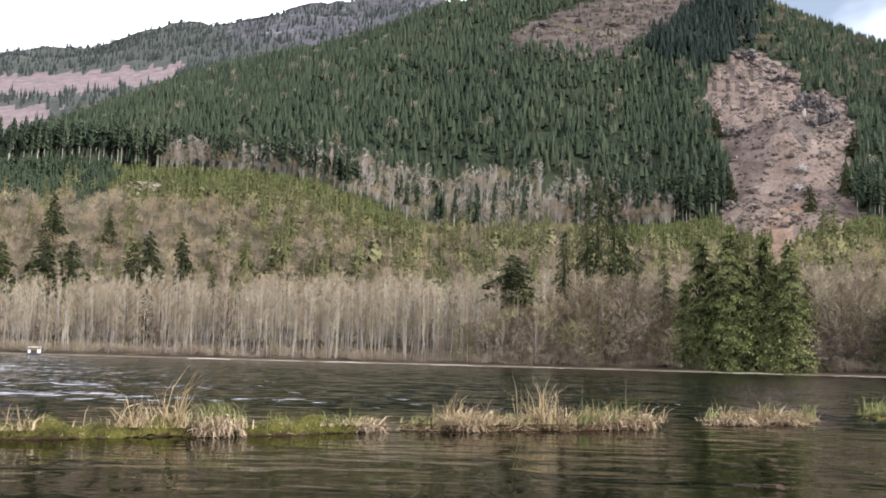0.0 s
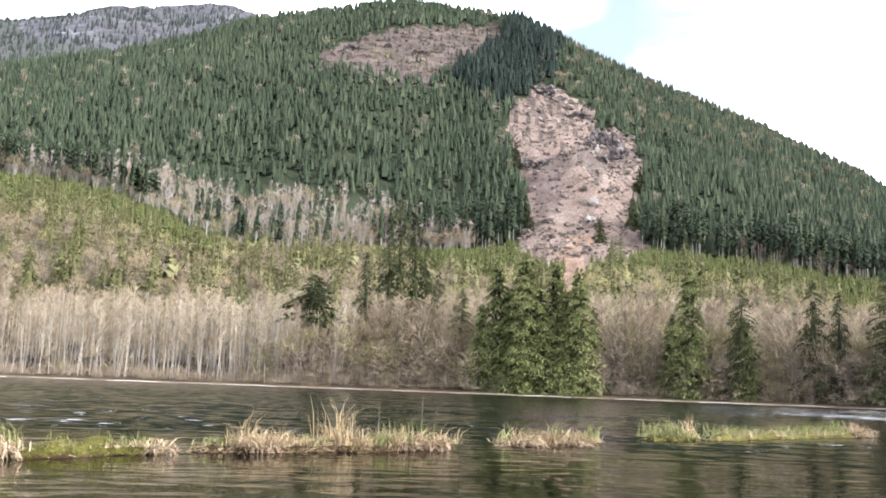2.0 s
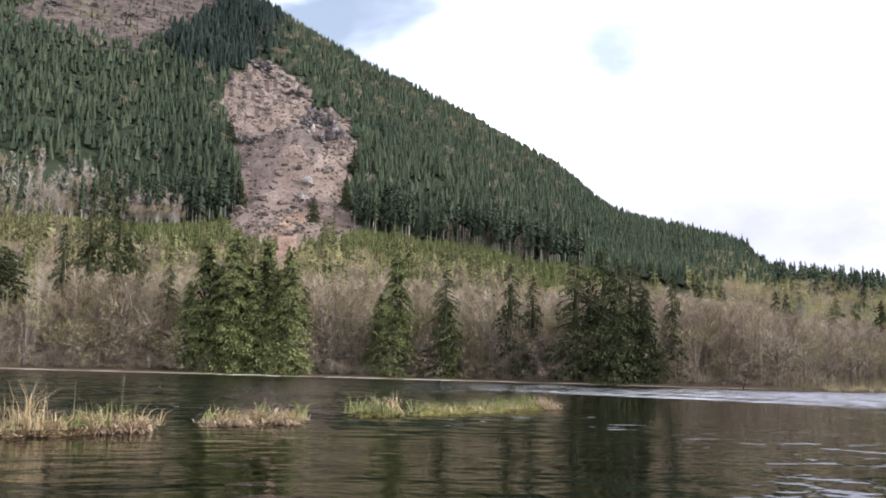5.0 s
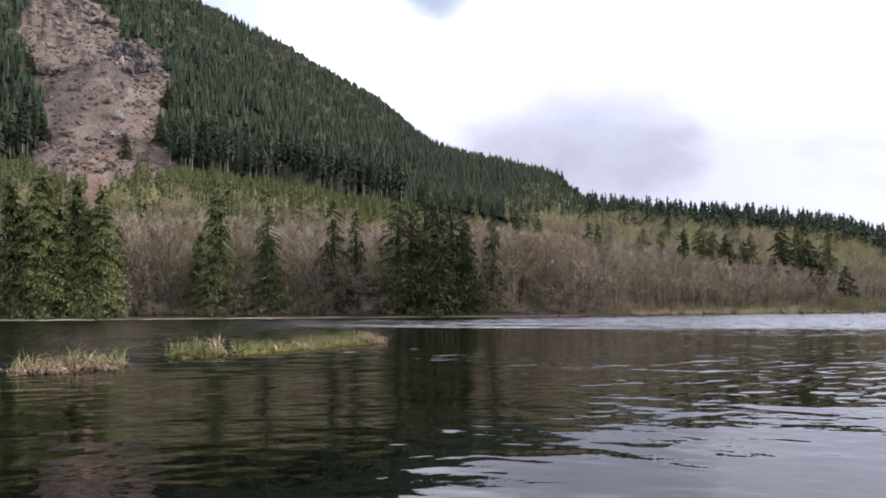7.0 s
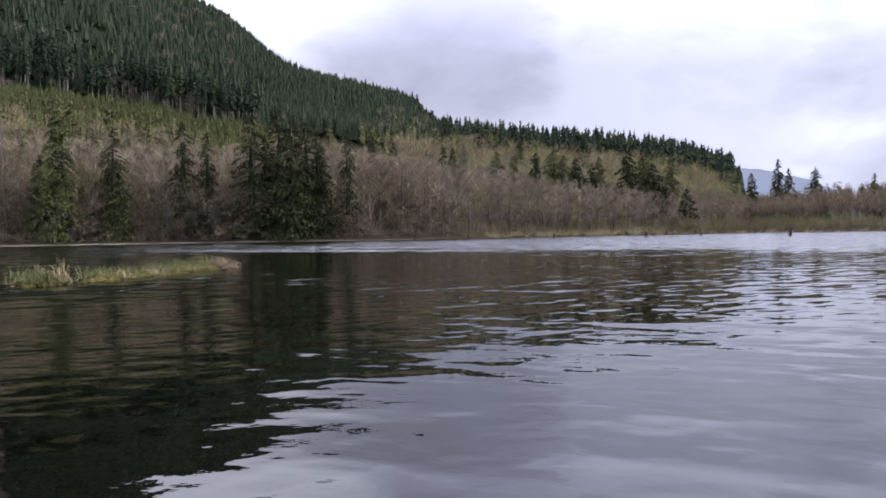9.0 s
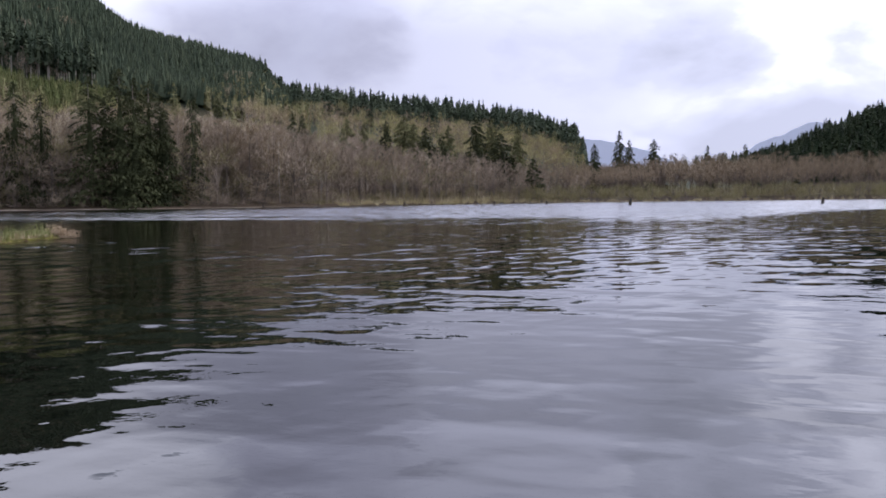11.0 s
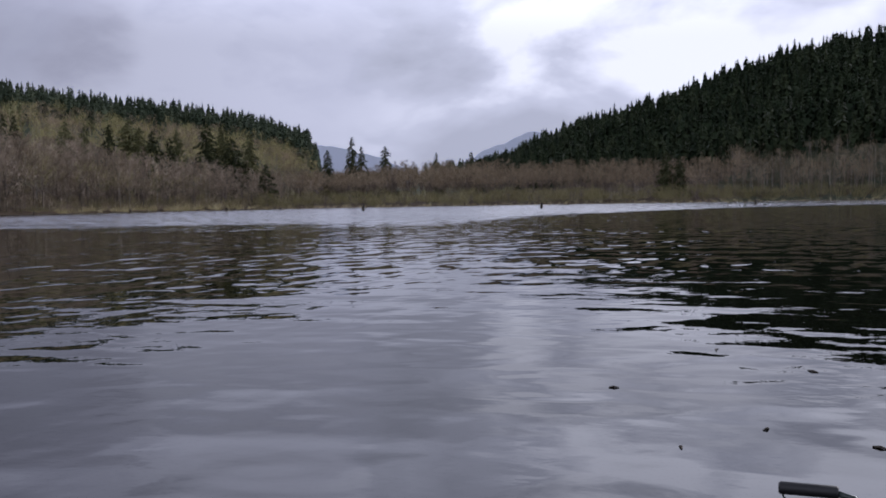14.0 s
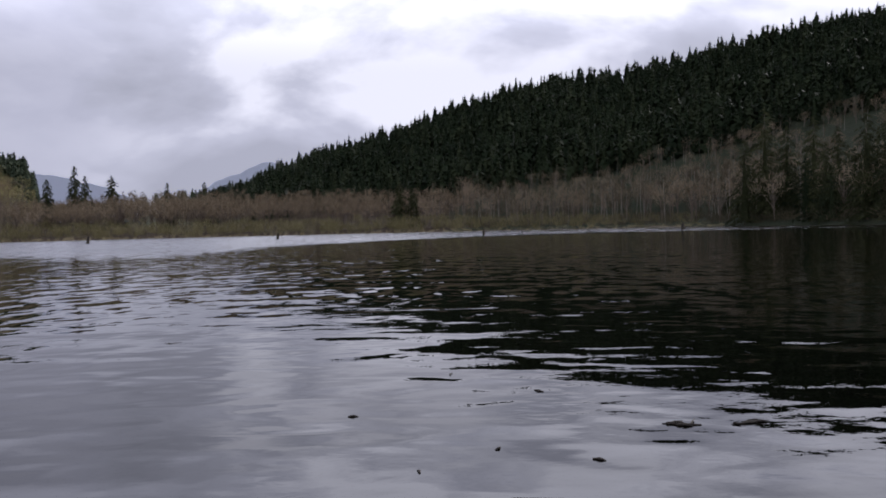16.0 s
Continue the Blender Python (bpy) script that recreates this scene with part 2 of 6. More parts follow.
def water_material():
    m, n, b = material("lake water")
    p = place(n)
    sep = n.add("ShaderNodeSeparateXYZ")
    n.put(sep.inputs[0], p)
    x, y = sep.outputs[0], sep.outputs[1]
    # wind lanes: the far right water and a patch far to the left are ruffled, the near water is slick
    broad = n.noise(n.stretch(p, (1.0, 1.0, 0.0)), 0.03, 3, 0.55, 0.4)
    away = n.add("ShaderNodeVectorMath", op="LENGTH")
    n.put(away.inputs[0], p)
    span = away.outputs["Value"]
    dist = n.math("ADD", span, n.math("MULTIPLY", n.math("SUBTRACT", broad, 0.5), 50.0))
    right = n.band(n.math("SUBTRACT", x, n.math("MULTIPLY", y, 0.50)), -8.0, 14.0)
    aside = n.band(n.math("DIVIDE", y, n.math("MAXIMUM", span, 1.0)), 0.40, -0.12)
    far = n.math("MULTIPLY", n.band(n.math("SUBTRACT", dist, n.math("MULTIPLY", aside, 80.0)), 44.0, 66.0), right)
    left = n.math("MULTIPLY", n.band(dist, 14.0, 34.0), n.band(n.math("SUBTRACT", n.math("MULTIPLY", x, -1.0), n.math("MULTIPLY", y, 0.33)), -3.0, 7.0))
    open_ = n.band(n.math("SUBTRACT", x, n.math("MULTIPLY", y, 0.55)), 10.0, -6.0)
    ahead = n.math("MULTIPLY", n.band(span, 13.0, 24.0), open_)
    front = n.band(n.math("SUBTRACT", x, n.math("MULTIPLY", y, 0.7)), 6.0, -6.0)
    swell = n.noise(n.stretch(p, (1.0, 0.7, 1.0), 20), 0.85, 1, 0.4, 0.5)
    near = n.noise(n.stretch(p, (0.45, 1.0, 1.0), 28), 1.6, 2, 0.4, 0.4)
    lap = n.noise(n.stretch(p, (1.0, 0.8, 1.0), 12), 2.1, 1, 0.4, 0.3)
    wash = n.noise(n.stretch(p, (0.3, 1.0, 1.0), 4), 1.6, 2, 0.45, 0.3)
    small = n.noise(n.stretch(p, (1.0, 0.75, 1.0), -20), 5.0, 3, 0.5, 0.2)
    # wind ripples as slopes of the surface, steeper where a gust passes
    def slopes(where, scale, detail):
        t = n.add("ShaderNodeTexNoise")
        n.put(t.inputs["Vector"], where)
        t.inputs["Scale"].default_value, t.inputs["Detail"].default_value, t.inputs["Roughness"].default_value = scale, detail, 0.6
        v = n.add("ShaderNodeVectorMath", op="SUBTRACT")
        n.put(v.inputs[0], t.outputs["Color"])
        v.inputs[1].default_value = (0.5, 0.5, 0.5)
        return v.outputs[0]

    def times(v, k):
        q = n.add("ShaderNodeVectorMath", op="SCALE")
        n.put(q.inputs[0], v)
        n.put(q.inputs["Scale"], k)
        return q.outputs[0]

    def plus(a, c):
        q = n.add("ShaderNodeVectorMath", op="ADD")
        n.put(q.inputs[0], a)
        n.put(q.inputs[1], c)
        return q.outputs[0]

    puffs = n.band(n.noise(n.stretch(p, (0.16, 1.0, 1.0), 6), 0.16, 5, 0.7), 0.36, 0.62)
    lanes = n.band(n.noise(n.stretch(p, (1.0, 0.2, 1.0), 30), 0.16, 5, 0.7), 0.38, 0.62)
    # the lee sides of the wind waves, steeper under a puff, with ripples on them
    tilt = times(slopes(n.stretch(p, (0.8, 0.6, 1.0), 6), 1.7, 3), n.math("MULTIPLY", ahead, n.math("ADD", 0.22, n.math("MULTIPLY", puffs, 0.22))))
    tilt = plus(tilt, times((0.0, -1.0, 0.0), n.math("MULTIPLY", ahead, n.math("ADD", 0.06, n.math("MULTIPLY", puffs, 0.035)))))
    tilt = plus(tilt, times(slopes(n.stretch(p, (1.0, 0.45, 1.0), 20), 2.2, 3), n.math("MULTIPLY", left, 0.30)))
    tilt = plus(tilt, times((0.35, -0.94, 0.0), n.math("MULTIPLY", left, 0.012)))
    tilt = plus(tilt, times(slopes(n.stretch(p, (0.5, 1.0, 1.0), 35), 1.1, 3), n.math("MULTIPLY", far, n.math("ADD", 0.25, n.math("MULTIPLY", lanes, 0.35)))))
    tilt = plus(tilt, times((-0.9, -0.43, 0.0), n.math("MULTIPLY", far, n.math("ADD", 0.052, n.math("MULTIPLY", lanes, 0.05)))))
    calm = n.math("MULTIPLY", n.math("SUBTRACT", n.band(span, 5.0, 20.0), n.math("MULTIPLY", front, 0.7), True), n.math("ADD", 0.05, n.math("MULTIPLY", lanes, 0.17)))
    tilt = plus(tilt, times(slopes(n.stretch(p, (0.45, 1.0, 1.0), 28), 2.0, 2), calm))
    flat_ = n.add("ShaderNodeVectorMath", op="MULTIPLY")
    n.put(flat_.inputs[0], tilt)
    flat_.inputs[1].default_value = (1, 1, 0)
    face = n.add("ShaderNodeVectorMath", op="NORMALIZE")
    n.put(face.inputs[0], plus(flat_.outputs[0], (0.0, 0.0, 1.0)))
    lane = n.band(n.noise(p, 0.12, 3), 0.42, 0.62)
    fine = n.math("ADD", n.math("ADD", 0.0009, n.math("MULTIPLY", lane, 0.0020)), n.math("MULTIPLY", front, 0.0012))
    h = n.math("ADD", n.math("ADD", n.math("MULTIPLY", swell, 0.024), n.math("MULTIPLY", lap, n.math("SUBTRACT", 0.011, n.math("MULTIPLY", n.band(span, 8.0, 22.0), 0.011)))), n.math("MULTIPLY", near, n.math("MULTIPLY", n.band(span, 4.0, 18.0), 0.024)))
    h = n.math("ADD", h, n.math("MULTIPLY", small, fine))
    h = n.math("ADD", h, n.math("MULTIPLY", n.math("MULTIPLY", wash, front), 0.016))
    k = n.add("ShaderNodeBump")
    k.inputs["Strength"].default_value, k.inputs["Distance"].default_value = 1.0, 1.0
    n.put(k.inputs["Height"], h)
    n.put(k.inputs["Normal"], face.outputs[0])
    n.put(b.inputs["Normal"], k.outputs[0])
    n.put(b.inputs["Base Color"], n.ramp(n.noise(p, 0.15, 3), [(0.3, (0.0004, 0.0005, 0.0003)), (0.7, (0.001, 0.001, 0.0006))]))
    streak = n.band(n.noise(n.stretch(p, (1.0, 0.22, 1.0), 30), 0.35, 4, 0.6), 0.3, 0.62)
    gust = n.band(n.noise(n.stretch(p, (0.22, 1.0, 1.0), 6), 0.35, 4, 0.65), 0.35, 0.62)
    rough_far = n.math("MULTIPLY", far, n.math("ADD", 0.05, n.math("MULTIPLY", streak, 0.05)))
    rough_ahead = n.math("MULTIPLY", n.math("MAXIMUM", ahead, n.math("MULTIPLY", left, 0.6)), n.math("ADD", 0.03, n.math("MULTIPLY", gust, 0.03)))
    n.put(b.inputs["Roughness"], n.math("ADD", n.math("ADD", 0.006, n.math("MULTIPLY", front, 0.02)), n.math("MAXIMUM", rough_far, rough_ahead)))
    b.inputs["IOR"].default_value = 1.195
    return m


WATER = water_material()


# ---- mesh tools ----
def mesh_of(name, v, f, mats, index=None, tone=None, smooth=False):
    """A mesh from arrays of vertices and of triangles or quads."""
    v, f = np.asarray(v, float), np.asarray(f, int)
    me = bpy.data.meshes.new(name)
    k = f.shape[1]
    me.vertices.add(len(v))
    me.vertices.foreach_set("co", v.ravel())
    me.loops.add(f.size)
    me.loops.foreach_set("vertex_index", f.ravel())
    me.polygons.add(len(f))
    me.polygons.foreach_set("loop_start", np.arange(len(f)) * k)
    me.polygons.foreach_set("loop_total", np.full(len(f), k))
    for m in mats:
        me.materials.append(m)
    if index is not None:
        me.polygons.foreach_set("material_index", np.asarray(index, int))
    if tone is not None:
        me.attributes.new("tone", "FLOAT", "POINT").data.foreach_set("value", np.asarray(tone, float))
    me.update(calc_edges=True)
    me.polygons.foreach_set("use_smooth", np.full(len(f), smooth))
    return me


class Shape:
    """Collects triangles."""

    def __init__(self):
        self.v, self.f, self.n = [], [], 0

    def put(self, v, f):
        v, f = np.asarray(v, float), np.asarray(f, int)
        if f.shape[1] == 4:
            f = np.concatenate([f[:, [0, 1, 2]], f[:, [0, 2, 3]]])
        self.v.append(v)
        self.f.append(f + self.n)
        self.n += len(v)
        return self

    def arrays(self):
        return np.concatenate(self.v), np.concatenate(self.f)

    def tube(self, pts, radii, sides=6, caps=True):
        pts, radii = np.asarray(pts, float), np.asarray(radii, float)
        d = np.gradient(pts, axis=0)
        d /= np.linalg.norm(d, axis=1)[:, None] + 1e-9
        ref = np.where(np.abs(d[:, 2:3]) > 0.9, [[1.0, 0, 0]], [[0, 0, 1.0]])
        a = np.cross(d, ref)
        a /= np.linalg.norm(a, axis=1)[:, None]
        b = np.cross(d, a)
        t = np.linspace(0, 2 * math.pi, sides, endpoint=False)
        ring = pts[:, None] + radii[:, None, None] * (np.cos(t)[None, :, None] * a[:, None] + np.sin(t)[None, :, None] * b[:, None])
        m = len(pts)
        i = np.arange(m - 1)[:, None] * sides + np.arange(sides)[None]
        j = np.arange(m - 1)[:, None] * sides + (np.arange(sides)[None] + 1) % sides
        q = np.stack([i, j, j + sides, i + sides], -1).reshape(-1, 4)
        v = np.concatenate([ring.reshape(-1, 3), pts[[0, -1]]])
        q = np.concatenate([q[:, [0, 1, 2]], q[:, [0, 2, 3]]])
        if not caps:
            return self.put(v[:-2], q)
        e = np.arange(sides)
        cap0 = np.stack([np.full(sides, m * sides), (e + 1) % sides, e], 1)
        cap1 = np.stack([np.full(sides, m * sides + 1), (m - 1) * sides + e, (m - 1) * sides + (e + 1) % sides], 1)
        return self.put(v, np.concatenate([q, cap0, cap1]))

    def blades(self, base, tip, width, rng):
        """One slender triangle from each base point to its tip."""
        base, tip = np.asarray(base, float), np.asarray(tip, float)
        d = tip - base
        side = np.cross(d, rng.normal(size=d.shape))
        side *= (np.broadcast_to(width, len(d)) / (2 * np.linalg.norm(side, axis=1) + 1e-9))[:, None]
        v = np.stack([base - side, base + side, tip], 1).reshape(-1, 3)
        return self.put(v, np.arange(len(v)).reshape(-1, 3))


def scatter(base, at, scale, turn, rng, lean=0.0, tall=None):
    """Copies of base (v, f) joined into arrays, with a tone for each copy."""
    v, f = base
    n = len(at)
    c, s = np.cos(turn), np.sin(turn)
    tall = scale if tall is None else tall
    x = (v[None, :, 0] * c[:, None] - v[None, :, 1] * s[:, None]) * scale[:, None]
    y = (v[None, :, 0] * s[:, None] + v[None, :, 1] * c[:, None]) * scale[:, None]
    z = v[None, :, 2] * tall[:, None]
    k = rng.normal(size=(n, 2)) * lean
    out = np.stack([x + z * k[:, :1] + at[:, None, 0], y + z * k[:, 1:] + at[:, None, 1], z + at[:, None, 2]], -1)
    faces = f[None] + (np.arange(n) * len(v))[:, None, None]
    return out.reshape(-1, 3), faces.reshape(-1, 3), np.repeat(rng.random(n), len(v))


def stuff(name, groups, mat, label, category, smooth=False, stem=None, stem_faces=()):
    """One object of kind stuff out of several scattered groups. stem: a second material for the first faces of each copy."""
    vs, fs, ts, ix, n = [], [], [], [], 0
    for g, (v, f, t) in enumerate(groups):
        vs.append(v), fs.append(f + n), ts.append(t)
        n += len(v)
        if stem:
            each, first = stem_faces[g]
            ix.append((np.arange(len(f)) % each) < first)
    me = mesh_of(name, np.concatenate(vs), np.concatenate(fs), [mat] + ([stem] if stem else []), np.concatenate(ix) if stem else None, np.concatenate(ts), smooth)
    return tagged(new(name, me), label, category, kind="stuff")


def part(name, shape, mat, parent, label="", smooth=False, tone=None):
    v, f = shape.arrays() if isinstance(shape, Shape) else shape
    ob = new(name, mesh_of(name, v, f, [mat], smooth=smooth, tone=tone))
    ob.parent = parent
    return tagged(ob, label)


# ---- the lie of the land ----
def table(text):
    rows = sorted(tuple(float(w) for w in line.split()) for line in text.strip().split("/"))
    cols = np.array(rows).T
    return lambda az, k=1: np.interp(az, cols[0], cols[k])


# azimuth and the distance of the shore
SHORE = table("-180 130/-130 120/-112 165/-104 225/-97 285/-88 305/-70 305/-60 285/-53 252/-46 215/-38 196/-20 190/0 190/15 196/27 205/60 230/120 170/180 130")
# azimuth, distance and slope angle of the bench; past -110 an unseen rise, added to block the sun
BENCH = table("-180 400 4/-150 400 9/-136 400 13/-117 400 12.5/-112.5 400 11/-109.8 345 5/-92 390 1.7/-86 400 1/-73 500 0.5/-64 480 0.5/-62.6 430 1.5/-60 420 2.2/"
              "-50 430 3.2/-44.8 480 4.8/-35 560 6.1/-28.8 580 7.4/-23.2 580 8/-16.8 580 8.3/-10.5 575 7.8/-4.3 560 7.5/0.2 560 7.5/2.8 565 8.5/4.8 575 9.4/"
              "7.5 590 10.3/12.6 605 10.6/18.7 610 10.2/24.3 600 9.6/40 600 8/180 400 4")
# azimuth, distance and angle of the treetops on the ridge; past -111 unseen, raised to shade the hill
RIDGE = table("-180 800 9/-150 900 14/-136 1020 17/-117 1000 16/-111 645 11.5/-104.7 655 10.8/-98.8 660 9.85/-95.6 662 9.1/-92.5 665 8.95/-89.3 670 8.5/-86 700 7.5/-82.7 740 6.35/-78.2 840 5.15/-76.2 900 4.3/-74.4 980 3.3/-72.5 1000 2.6/-69 1000 2.2/-66 700 1.6/"
              "-64.8 600 1.8/-63.5 570 3.0/-62.5 560 4.4/-60.3 575 5.15/-57 600 5.75/-53.9 610 6.05/-50.7 625 6.3/-47 640 6.75/-46 680 7/-44.8 720 8.25/-38.2 820 9.8/-36.6 850 10.6/-35 880 12/-28.8 980 15.35/-16.8 1100 20.4/"
              "-15.5 1110 21.3/-8.6 1140 22/0 1100 20.4/4.8 1040 18.5/14.5 900 15.9/24.5 760 11.4/40 760 10/180 800 9")


def LAND(az, k):
    """Distance and angle of the bench (1, 2) and of the ridge (3, 4)."""
    return BENCH(az, k) if k < 3 else RIDGE(az, k - 2)


# azimuth and angle of the mountain behind, which stands at 2400 m
BACK = table("-180 0/-4 0/-2 19.6/0.5 20.3/3 20.6/8 20.0/13.3 18.65/16 17.85/19 16.7/20.6 16.3/25 15.2/34 13/50 4/180 0")
tan = lambda d: np.tan(np.radians(d))
WAVES = np.random.default_rng(5)
WAVE = [(WAVES.normal(size=2) * s, WAVES.random() * 6.28, a) for s, a in ((0.006, 1), (0.012, .8), (0.02, .6), (0.035, .5), (0.06, .35), (0.1, .25), (0.17, .16)) for _ in range(3)]


def rolling(x, y):
    return sum(a * np.sin(x * k[0] + y * k[1] + p) for k, p, a in WAVE) / 3


def height(az, r):
    az, r = np.broadcast_arrays(np.asarray(az, float), np.asarray(r, float))
    s, r2, r3 = SHORE(az), LAND(az, 1), LAND(az, 3)
    z2 = r2 * tan(LAND(az, 2)) + EYE
    z3 = np.maximum(r3 * tan(LAND(az, 4)) - np.where(az > -47, np.interp(r3, [650, 1100], [14, 5.5]), 14.0), z2 * 0.6 + 1)
    rb, zb = 2400.0, 2400 * tan(BACK(az))
    back = zb > 60
    x5 = np.stack([s - 30, s, s + 3, s + 12, s + 40, r2, r3, r3 + 160, np.full_like(s, rb), np.full_like(s, 3400.0), np.full_like(s, 5000.0)])
    y5 = np.stack([0 * s - 2.5, 0 * s - 0.04, 0 * s + 0.45, 0 * s + 1.2, np.minimum(0.05 * z2 + 2, 6), z2, z3, z3 - np.where(back, 25, 20), np.where(back, zb, z3 * 0.4), np.where(back, zb * .9, z3 * .2), 0 * s + 20])
    z = np.full(r.shape, -2.5)
    for i in range(len(x5) - 1):
        u = np.clip((r - x5[i]) / np.maximum(x5[i + 1] - x5[i], 1e-6), 0, 1)
        z = np.where(r >= x5[i], y5[i] + (y5[i + 1] - y5[i]) * u, z)
    a = np.radians(az)
    rough = rolling(-np.sin(a) * r, np.cos(a) * r)
    amp = np.clip((r - s - 12) / 250, 0, 1) * np.clip(np.minimum(6, 0.035 * np.maximum(z, 0) + 1.0), 0, 6)
    amp = amp * (1 - 0.75 * np.exp(-((r - r3) / 120) ** 2))
    amp = amp + np.clip((r - 1300) / 600, 0, 1) * 6
    # a steep spur above the landslide, added to shade its far flank
    lift = np.clip((r - 870) / 60, 0, 1) * np.clip((1070 - r) / 60, 0, 1)
    spur = 18 * np.exp(-((az + 17.6) / np.where(az > -17.6, 1.2, 2.6)) ** 2) * lift
    return z + amp * rough + spur


def spot(az, r):
    """Points on the ground, as rows of x, y, z."""
    az, r = np.broadcast_arrays(np.asarray(az, float), np.asarray(r, float))
    a = np.radians(az)
    return np.stack([-np.sin(a) * r, np.cos(a) * r, height(az, r)], -1)


def inside(az, el, poly):
    """Whether points lie in a polygon of azimuth and angle of sight, with a ragged rim."""
    az, el = np.asarray(az, float), np.asarray(el, float)
    az, el = az + 0.16 * np.sin(el * 5.1 + az * 2) + 0.10 * np.sin(el * 13), el + 0.12 * np.sin(az * 4.3 + 1) + 0.09 * np.sin(az * 11.7)
    hit = np.zeros(np.shape(az), bool)
    for (x0, y0), (x1, y1) in zip(poly, poly[1:] + poly[:1]):
        cross = ((y0 > el) != (y1 > el)) & (az < (x1 - x0) * (el - y0) / (y1 - y0 + 1e-12) + x0)
        hit ^= cross
    return hit


SLIDE = [(-15.1, 16.3), (-17.2, 17.4), (-19.7, 16.1), (-20.2, 14.9), (-21.9, 14.6), (-22.8, 13.0), (-22.5, 11.7), (-21.9, 9.5), (-23.3, 8.1), (-20.1, 7.6),
         (-19.5, 5.6), (-18.6, 5.6), (-18.4, 7.2), (-15.7, 8.0), (-16.4, 9.7), (-16.2, 12.3), (-15.2, 13.5)]
CRAG = [(-3.0, 18.2), (-5.2, 19.3), (-8.7, 20.4), (-14.1, 20.6), (-14.8, 20.3), (-12.5, 19.0), (-9.6, 17.6), (-7.8, 18.0)]
KNOB = [(19.2, 8.0), (18.6, 8.8), (16.2, 9.5), (15.6, 9.1), (16.6, 8.6), (18.2, 7.9)]
# shaded part of the slope, where the darkened firs stand
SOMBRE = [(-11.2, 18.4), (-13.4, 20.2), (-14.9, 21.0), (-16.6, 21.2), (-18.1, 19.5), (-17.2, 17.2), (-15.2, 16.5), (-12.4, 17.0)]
LOGGED = [(32, 13.6), (24.7, 14.15), (19, 15.2), (14.4, 16.1), (16.6, 14.8), (20.4, 13.85), (24.7, 13.2), (32, 12.5)]
LOGGED_LOW = [(32, 12.2), (24.7, 12.6), (21.5, 12.9), (22.5, 12.2), (24.7, 11.2), (32, 10)]
# the slide's mound of rubble, with a trough behind it
heap = lambda az, r: 22 * np.exp(-((az + 19.2) / 2.2) ** 2 - ((r - 662) / 38) ** 2) - 13 * np.exp(-((az + 19.3) / 2.4) ** 2 - ((r - 726) / 22) ** 2)
gully = lambda az, r: (np.abs(az + 18.9 - 0.25 * np.sin(r * 0.03)) < 0.75) & (r > 380)
sight = lambda az, r, up=0.0: np.degrees(np.arctan2(height(az, r) + up - EYE, r))

# ground: one sheet round the lake, out to the horizon
az_line = np.concatenate([np.arange(-180, -118, 4.0), np.arange(-116, -32, 0.5), np.arange(-32, 34, 0.25), np.arange(34, 180, 4.0)])
near_rings = np.array([-30, -12, -4, -1.5, -0.5, 0.3, 1.0, 2.0, 3.5, 6, 12, 20, 30, 40, 50, 60])
rim = SHORE(az_line)[:, None]
RR = np.concatenate([0 * rim + np.array([0.5, 20, 50, 75]), rim + near_rings, rim + 60 + (1180 - rim - 60) * np.linspace(0.008, 1, 92),
                     0 * rim + np.concatenate([np.arange(1200, 2460, 30.0), np.arange(2500, 5001, 250.0)])], 1)
AZ = np.repeat(az_line[:, None], RR.shape[1], 1)
gv = spot(AZ, RR)
in_slide = inside(AZ, sight(AZ, RR), SLIDE)
lumps = 3.5 * np.abs(rolling(gv[..., 0] * 6, gv[..., 1] * 6)) + 2.2 * rolling(gv[..., 1] * 14, gv[..., 0] * 11)
mound = heap(AZ, RR)
gv[..., 2] += np.where(in_slide, lumps, 0) + mound
na, nr = AZ.shape
i, j = np.meshgrid(np.arange(na), np.arange(nr - 1), indexing="ij")
i2 = (i + 1) % na
gf = np.stack([i * nr + j, i * nr + j + 1, i2 * nr + j + 1, i2 * nr + j], -1).reshape(-1, 4)[:, ::-1]
ca, cr = (AZ[:, :-1] + 0.12).ravel(), (0.5 * (RR[:, :-1] + RR[:, 1:])).ravel()
cel, cs = sight(ca, cr), SHORE(ca)
kind = np.zeros(len(ca), int)
kind[(cr > LAND(ca, 1)) & (cr < 1300)] = 1
kind[cr > 1250] = 3
for up in (0.0, 6.0, 11.0):
    kind[(cr < 1250) & (inside(ca, sight(ca, cr, up), SLIDE) | inside(ca, sight(ca, cr, up), CRAG))] = 2
for up in (0.0, 6.0, 11.0):
    kind[(cr < 1250) & inside(ca, sight(ca, cr, up), CRAG)] = 8
kind[(((ca + 20.0) / 1.0) ** 2 + ((cel - 11.7) / 0.9) ** 2 < 1 + 0.2 * np.sin(ca * 9 + cel * 7)) & (kind == 2)] = 8
kind[(kind == 2) & (cel > 14.4 + 0.5 * np.sin(ca * 6)) & (np.sin(ca * 13 + cel * 4) + np.sin(cel * 11 - ca * 3) > 0.15)] = 8
kind[(cr < cs + 62) & (ca < 30) & (ca > -62)] = 6
kind[gully(ca, cr) & (cr < LAND(ca, 1) + 12)] = 9
kind[(cr < LAND(ca, 1) + 30) & (ca <= -62)] = 6
kind[(cr < LAND(ca, 1)) & (cr > LAND(ca, 1) - np.interp(ca, [-37, -9.8, -9.4, 0.5, 1.5, 40], [150, 150, 20, 20, 165, 165])) & (ca > -37) & (ca < 30) & (kind == 0)] = 7
kind[(cr < LAND(ca, 1) + 30) & (ca < -86.5 + 1.5 * np.sin(cr * 0.07))] = 1
